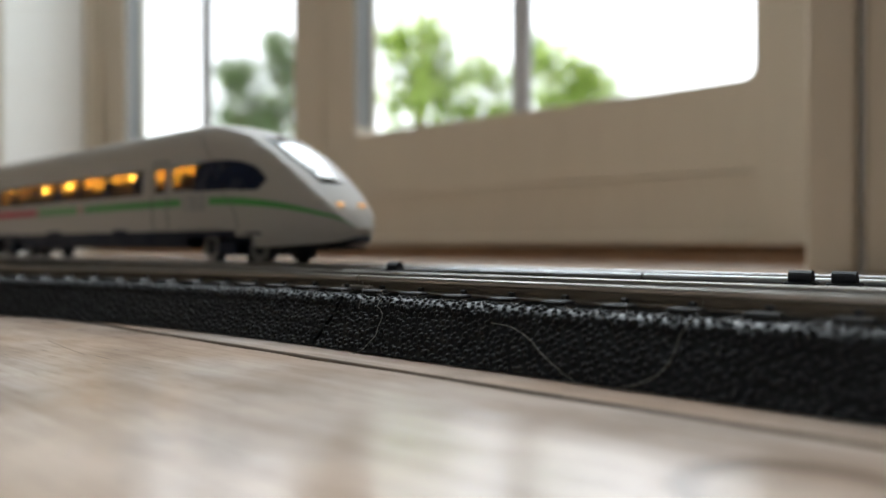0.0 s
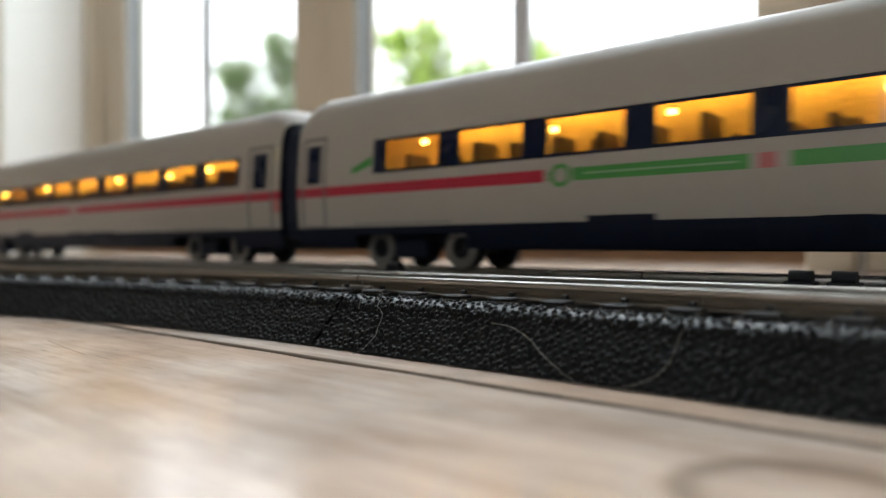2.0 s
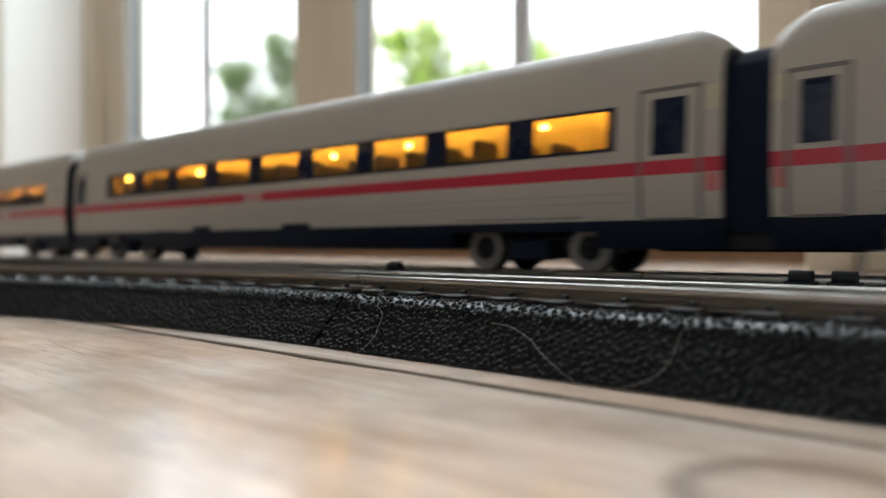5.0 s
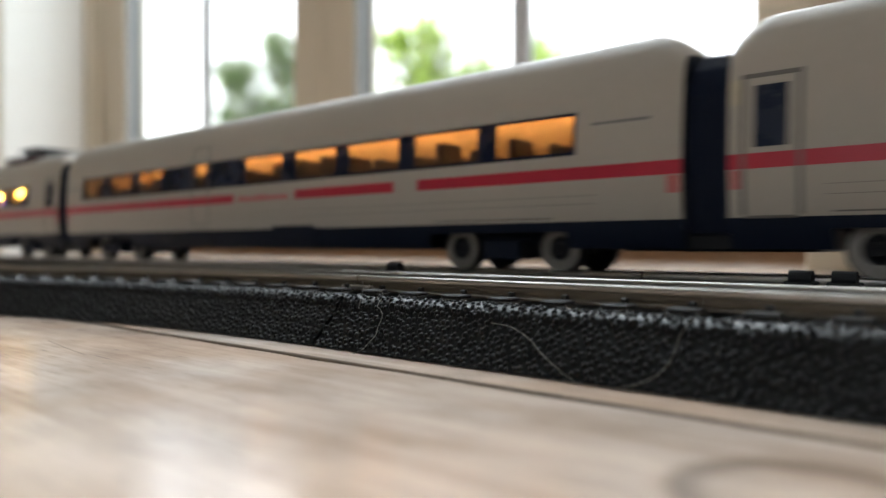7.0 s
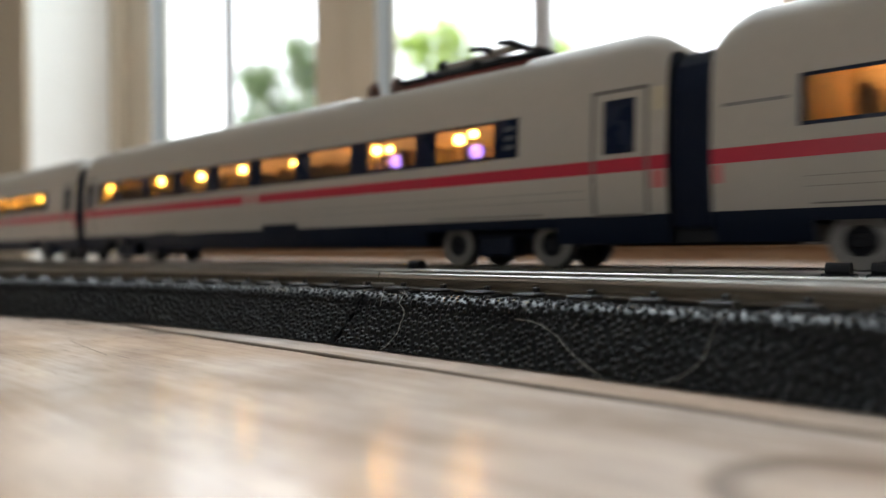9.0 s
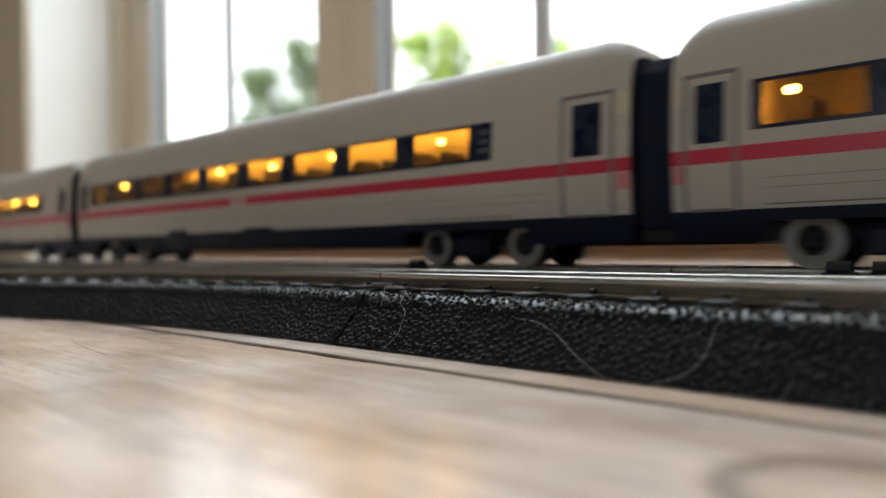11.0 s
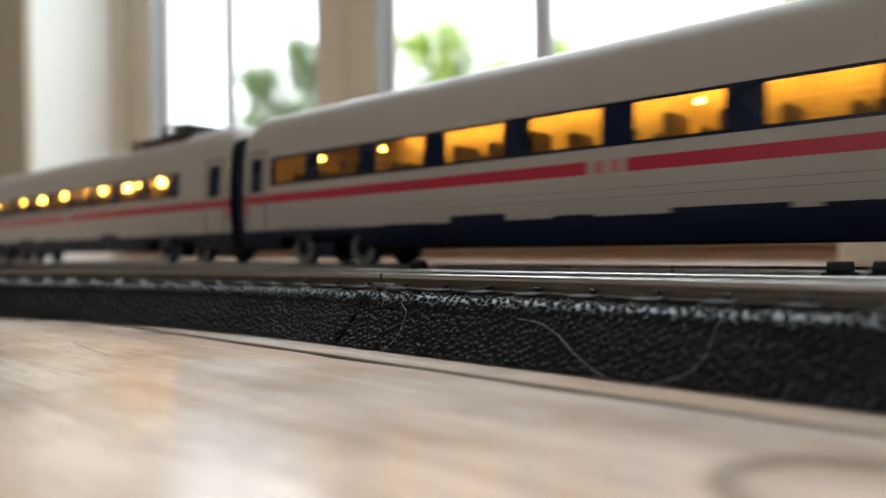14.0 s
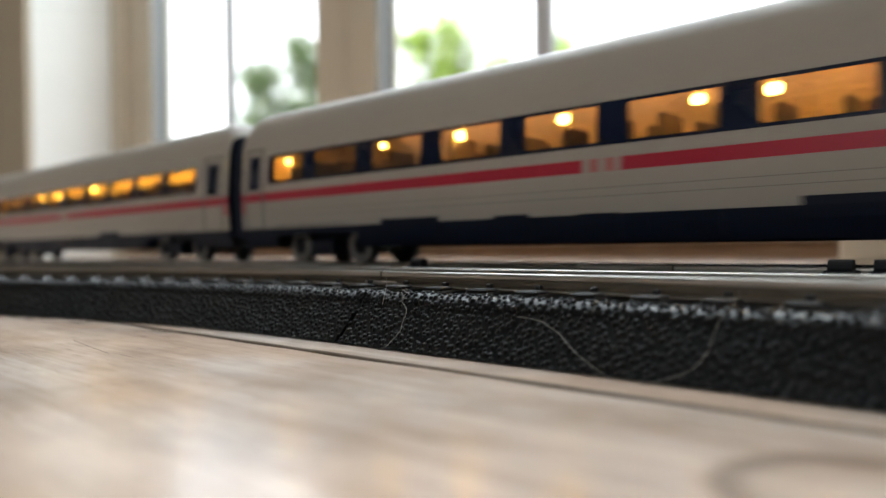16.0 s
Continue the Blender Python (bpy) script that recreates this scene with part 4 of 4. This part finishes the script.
def cab():
    rnd = random.Random(99)
    car = car_base(0, "cab")
    wins = [(0.0398 + 0.0240 * i, 0.0572 + 0.0240 * i) for i in range(6)] + [(0.1945, 0.2002), (0.2064, 0.2200)]
    bands = [(0.0350, 0.1846), (0.1939, 0.2008), (0.2058, 0.2470)]
    stripes = [(0.0042, 0.0870, "red"), (0.0940, 0.1291, "green"), (0.1305, 0.1335, "pink"), (0.1358, 0.2115, "green"), (0.2285, NOSE, "green")]
    shell_mesh("body", car, 0.0042, NOSE - 0.0004, wins, bands, stripes, [(0.0270, 0.0650), (0.2120, 0.2505)], (TAPER, nose_shape), skirt_end=0.243)
    panes(car, wins)
    interior(car, 0.0355, 0.2195, rnd, "cab")
    door(car, 0.0063, 0.0164)
    door(car, 0.1916, 0.2029, True)
    gangway(car)
    part("hull_floor", box(0.0046, 0.2550, -0.0146, 0.0146, 0.0090, 0.0098), M["skirt"], car)
    bogie(car, 0.0455)
    bogie(car, 0.2343)
    underframe(car, 0.0655, 0.2115, rnd)
    bogie_panel(car, 0.027, 0.061)
    bogie_panel(car, 0.209, 0.236)
    ring = [(math.cos(q * math.pi / 8), math.sin(q * math.pi / 8)) for q in range(16)]
    for (c0, s0), (c1, s1) in zip(ring, ring[1:] + ring[:1]):
        side_poly("route_mark", car, [(0.0911 + c0 * 0.0016, 0.0204 + s0 * 0.0016), (0.0911 + c0 * 0.0025, 0.0204 + s0 * 0.0025),
                                      (0.0911 + c1 * 0.0025, 0.0204 + s1 * 0.0025), (0.0911 + c1 * 0.0016, 0.0204 + s1 * 0.0016)], M["green"], "green ring emblem")
    for z in (0.0197, 0.0208):
        side_plate("route_mark", car, 0.0880, 0.0887, z - 0.0003, z + 0.0003, M["green"], 0.00014, 0.0003)
    side_plate("route_lettering", car, 0.0965, 0.1270, 0.0203, 0.0207, M["palegreen"], 0.00014, 0.0003, "pale line of small lettering")
    side_poly("end_mark", car, [(0.0268, 0.0246), (0.0272, 0.0262), (0.0345, 0.0290), (0.0345, 0.0266)], M["green"], "slanted green mark")
    for x, w in ((0.2140, 0.0012), (0.2172, 0.0040), (0.2226, 0.0040)):
        side_plate("emblem", car, x, x + w, 0.0172, 0.0226, M["emblem"], 0.00014, 0.0003, "plain grey emblem block", both=False)
    for z0, z1, x, rake in ((0.0110, 0.0165, 0.2440, -0.0012), (0.0165, 0.0206, 0.2428, -0.0030), (0.0206, 0.0240, 0.2398, -0.0040), (0.0345, 0.0430, 0.2285, -0.0075)):
        side_plate("nose_seam", car, x, x + 0.0004, z0, z1, M["line"], 0.0002, 0.0004, shape=nose_shape, rake=rake)
    edge = [(0.2204, 0.0238, 0.0333), (0.2280, 0.0238, 0.0341), (0.2360, 0.0241, 0.0348), (0.2440, 0.0245, 0.0352), (0.2500, 0.0249, 0.0347), (0.2535, 0.0253, 0.0334), (0.2570, 0.0302, 0.0306)]
    for s in (-1, 1):
        ring = [nose_shape(x, s * (half_width(z) + d), z) for x, z0, z1 in edge for z in (z0, z1) for d in (0.0004, -0.0002)]
        fs = [f for q in range(0, 4 * (len(edge) - 1), 4) for f in ((q, q + 4, q + 6, q + 2), (q + 1, q + 3, q + 7, q + 5), (q + 2, q + 6, q + 7, q + 3), (q, q + 1, q + 5, q + 4))]
        e = 4 * (len(edge) - 1)
        mesh_ob("cab_window", ring, fs + [(0, 2, 3, 1), (e, e + 1, e + 3, e + 2)], M["band"], car, "dark pointed cab side window")
    # windscreen and lamps on the nose
    vs, fs = [], []
    nx, ny = 10, 8
    for i in range(nx + 1):
        x = 0.2450 + 0.0270 * i / nx
        for j in range(ny + 1):
            w = 0.0088 * (j / ny * 2 - 1) * (0.80 + 0.2 * math.sin(math.pi * min(1, i / nx * 1.1)))
            zz = 0.0480 - 0.0008 * (w / 0.0088) ** 2
            p = nose_shape(x, w, zz)
            vs.append((p[0], p[1], p[2] + 0.0004))
    fs = [(i * (ny + 1) + j, (i + 1) * (ny + 1) + j, (i + 1) * (ny + 1) + j + 1, i * (ny + 1) + j + 1) for i in range(nx) for j in range(ny)]
    ws = mesh_ob("windscreen", vs, fs, M["screen"], car, "dark sloping windscreen", smooth=True)
    so = ws.modifiers.new("thick", "SOLIDIFY")
    so.thickness = 0.0005
    for s in (-1, 1):
        p = nose_shape(0.2800, s * 0.0100, 0.0420)
        bm = bmesh.new()
        bmesh.ops.create_uvsphere(bm, u_segments=12, v_segments=8, radius=0.0012)
        bmesh.ops.scale(bm, verts=bm.verts, vec=(1.5, 0.8, 0.7))
        bmesh.ops.translate(bm, verts=bm.verts, vec=p)
        part("headlight", bm, M["headlight"], car, "small glowing headlight", smooth=True)
    part("coupler_cover", box(0.246, 0.279, -0.008, 0.008, 0.0042, 0.0056, bevel=0.0005, seg=1), M["black"], car)
    return car


CARS = [cab()]
for i, kind in enumerate(("coach", "coach", "diner", "power", "coach", "coach", "power", "coach"), 1):
    CARS.append(coach(i, kind))


# ---- fibres on the foam ----
def fibre(name, pts, r, label):
    cu = bpy.data.curves.new(name, "CURVE")
    cu.dimensions, cu.bevel_depth, cu.bevel_resolution = "3D", r, 1
    sp = cu.splines.new("NURBS")
    sp.points.add(len(pts) - 1)
    for q, p in zip(sp.points, pts):
        q.co = (*p, 1)
    sp.use_endpoint_u = True
    sp.order_u = 3
    cu.materials.append(M["hair"])
    return tagged(new(name, cu), label, "fibre", "dust fibres")


def on_foam(x, z):
    """A place just before the foam's front, at height z."""
    up = z / FOAM_TOP
    back = 0.0050 * up / 0.78 if up < 0.78 else 0.0050 + 0.0026 * (1 - math.sqrt(max(0.0, 1 - ((min(up, 1) - 0.78) / 0.22) ** 2)))
    return (x, Y_FRONT + back - 0.0006, z)


fibre("dust_fibre", [on_foam(*p) for p in [(-0.09285, 0.01148), (-0.09258, 0.0103), (-0.09183, 0.00859), (-0.0911, 0.00691)]], 6e-05, "thin pale dust fibre clinging to the foam")
fibre("dust_fibre", [on_foam(*p) for p in [(-0.09245, 0.00982), (-0.09153, 0.01044), (-0.09022, 0.01059), (-0.08873, 0.01016), (-0.08738, 0.00936), (-0.08677, 0.00844), (-0.08677, 0.00761), (-0.08507, 0.00669), (-0.08441, 0.00556), (-0.08453, 0.00439), (-0.08393, 0.00303), (-0.08498, 0.00174), (-0.08539, 0.0005), (-0.08788, -0.00023)]], 4.5e-05, "thin pale dust fibre clinging to the foam")
fibre("dust_fibre", [on_foam(*p) for p in [(-0.0623, 0.00647), (-0.05898, 0.00638), (-0.05624, 0.0055), (-0.05412, 0.00456), (-0.05225, 0.00327), (-0.04909, 0.00176), (-0.04639, 0.00058), (-0.04444, -0.00011)]], 4.5e-05, "thin pale dust fibre clinging to the foam")
fibre("dust_fibre", [on_foam(*p) for p in [(-0.04096, 4e-05), (-0.03784, 0.00071), (-0.03513, 0.00217), (-0.03396, 0.00389), (-0.03377, 0.00612), (-0.03345, 0.00777), (-0.03222, 0.0095), (-0.03181, 0.0112)]], 4e-05, "thin pale dust fibre clinging to the foam")

# ---- floor ----
def plank(x0, x1, y0, y1, parent, fine):
    e, b = 0.0004, 0.00025
    sec = [(0.0, -0.02), (0.0, -e), (e * 0.3, -e * 0.3), (e, 0.0), (e * 1.7, 0.0), (0.5, 0.0), (-b * 3, 0.0), (-b, 0.0), (-b * 0.3, -b * 0.3), (0.0, -b), (0.0, -0.02)]
    n = int((x1 - x0) / (0.006 if fine else 0.5)) + 1
    vs, k = [], len(sec)
    for i in range(n + 1):
        x = x0 + (x1 - x0) * i / n
        for j, (a, z) in enumerate(sec):
            w = 0.0009 * noise.noise((x * 22, y0 * 9, j // 6)) + 0.0005 * noise.noise((x * 90, y0 * 9, j // 6)) if fine else 0
            y = (y0 + y1) / 2 if a == 0.5 else (y0 + a + abs(w) if j < 5 else y1 + a - abs(w))
            vs.append((x, y, z))
    fs = [(i * k + j, (i + 1) * k + j, (i + 1) * k + j + 1, i * k + j + 1) for i in range(n) for j in range(k - 1)]
    # rounded edges and side faces take the darker joint material
    mi = [1 if j in (0, 1, 2, 7, 8, 9) else 0 for i in range(n) for j in range(k - 1)]
    return mesh_ob("plank", vs, fs, [M["floor"], M["joint"]], parent, index=mi, smooth=True)


floor = tagged(new("floor"), "worn oiled wooden floor boards with open joints", "floor", kind="structure")
base = part("subfloor", box(-3.2, 3.0, -5.0, 0.80, -0.05, -0.02), M["black"], floor)
y = 0.0735 - 0.145 * 35
while y < 0.70:
    plank(-3.2, 3.0, y + 0.0006, min(y + 0.145, 0.79) - 0.0005, floor, abs(y - 0.03) < 0.15)
    y += 0.145


def wood_split(pts, w):
    """A narrow open split along the grain of a board."""
    vs, n = [], len(pts)
    for i, (x, y) in enumerate(pts):
        h = w * math.sin(math.pi * (i + 0.35) / (n - 0.3))
        vs += [(x, y - h, 0.00006), (x, y, 0.00010), (x, y + h, 0.00006)]
    fs = [(i * 3 + j, i * 3 + 3 + j, i * 3 + 4 + j, i * 3 + 1 + j) for i in range(n - 1) for j in range(2)]
    mesh_ob("wood_split", vs, fs, M["joint"], floor, "dark split in the board")


wood_split([(-0.1424, 0.0543), (-0.1383, 0.0537), (-0.1342, 0.0531), (-0.1269, 0.0521), (-0.1187, 0.0510)], 0.00008)


def motions():
    for i, car in enumerate(CARS):
        x = FIRST - CAR * i
        walk(car, [(t, pose(x + SPEED * t + lag, TRACK_Y, RAIL)) for t, lag in RUN])
    for w, s in WHEELS:
        x, y, z = w.location
        rows = []
        for f in range(0, 481):
            t = f / 30
            rows.append((t, pose(x, y, z, 0, math.degrees(SPEED * t / WHEEL_R), 0) @ pose(0, 0, 0, 0, 0, 0 if s < 0 else 180)))
        walk(w, rows)


motions()
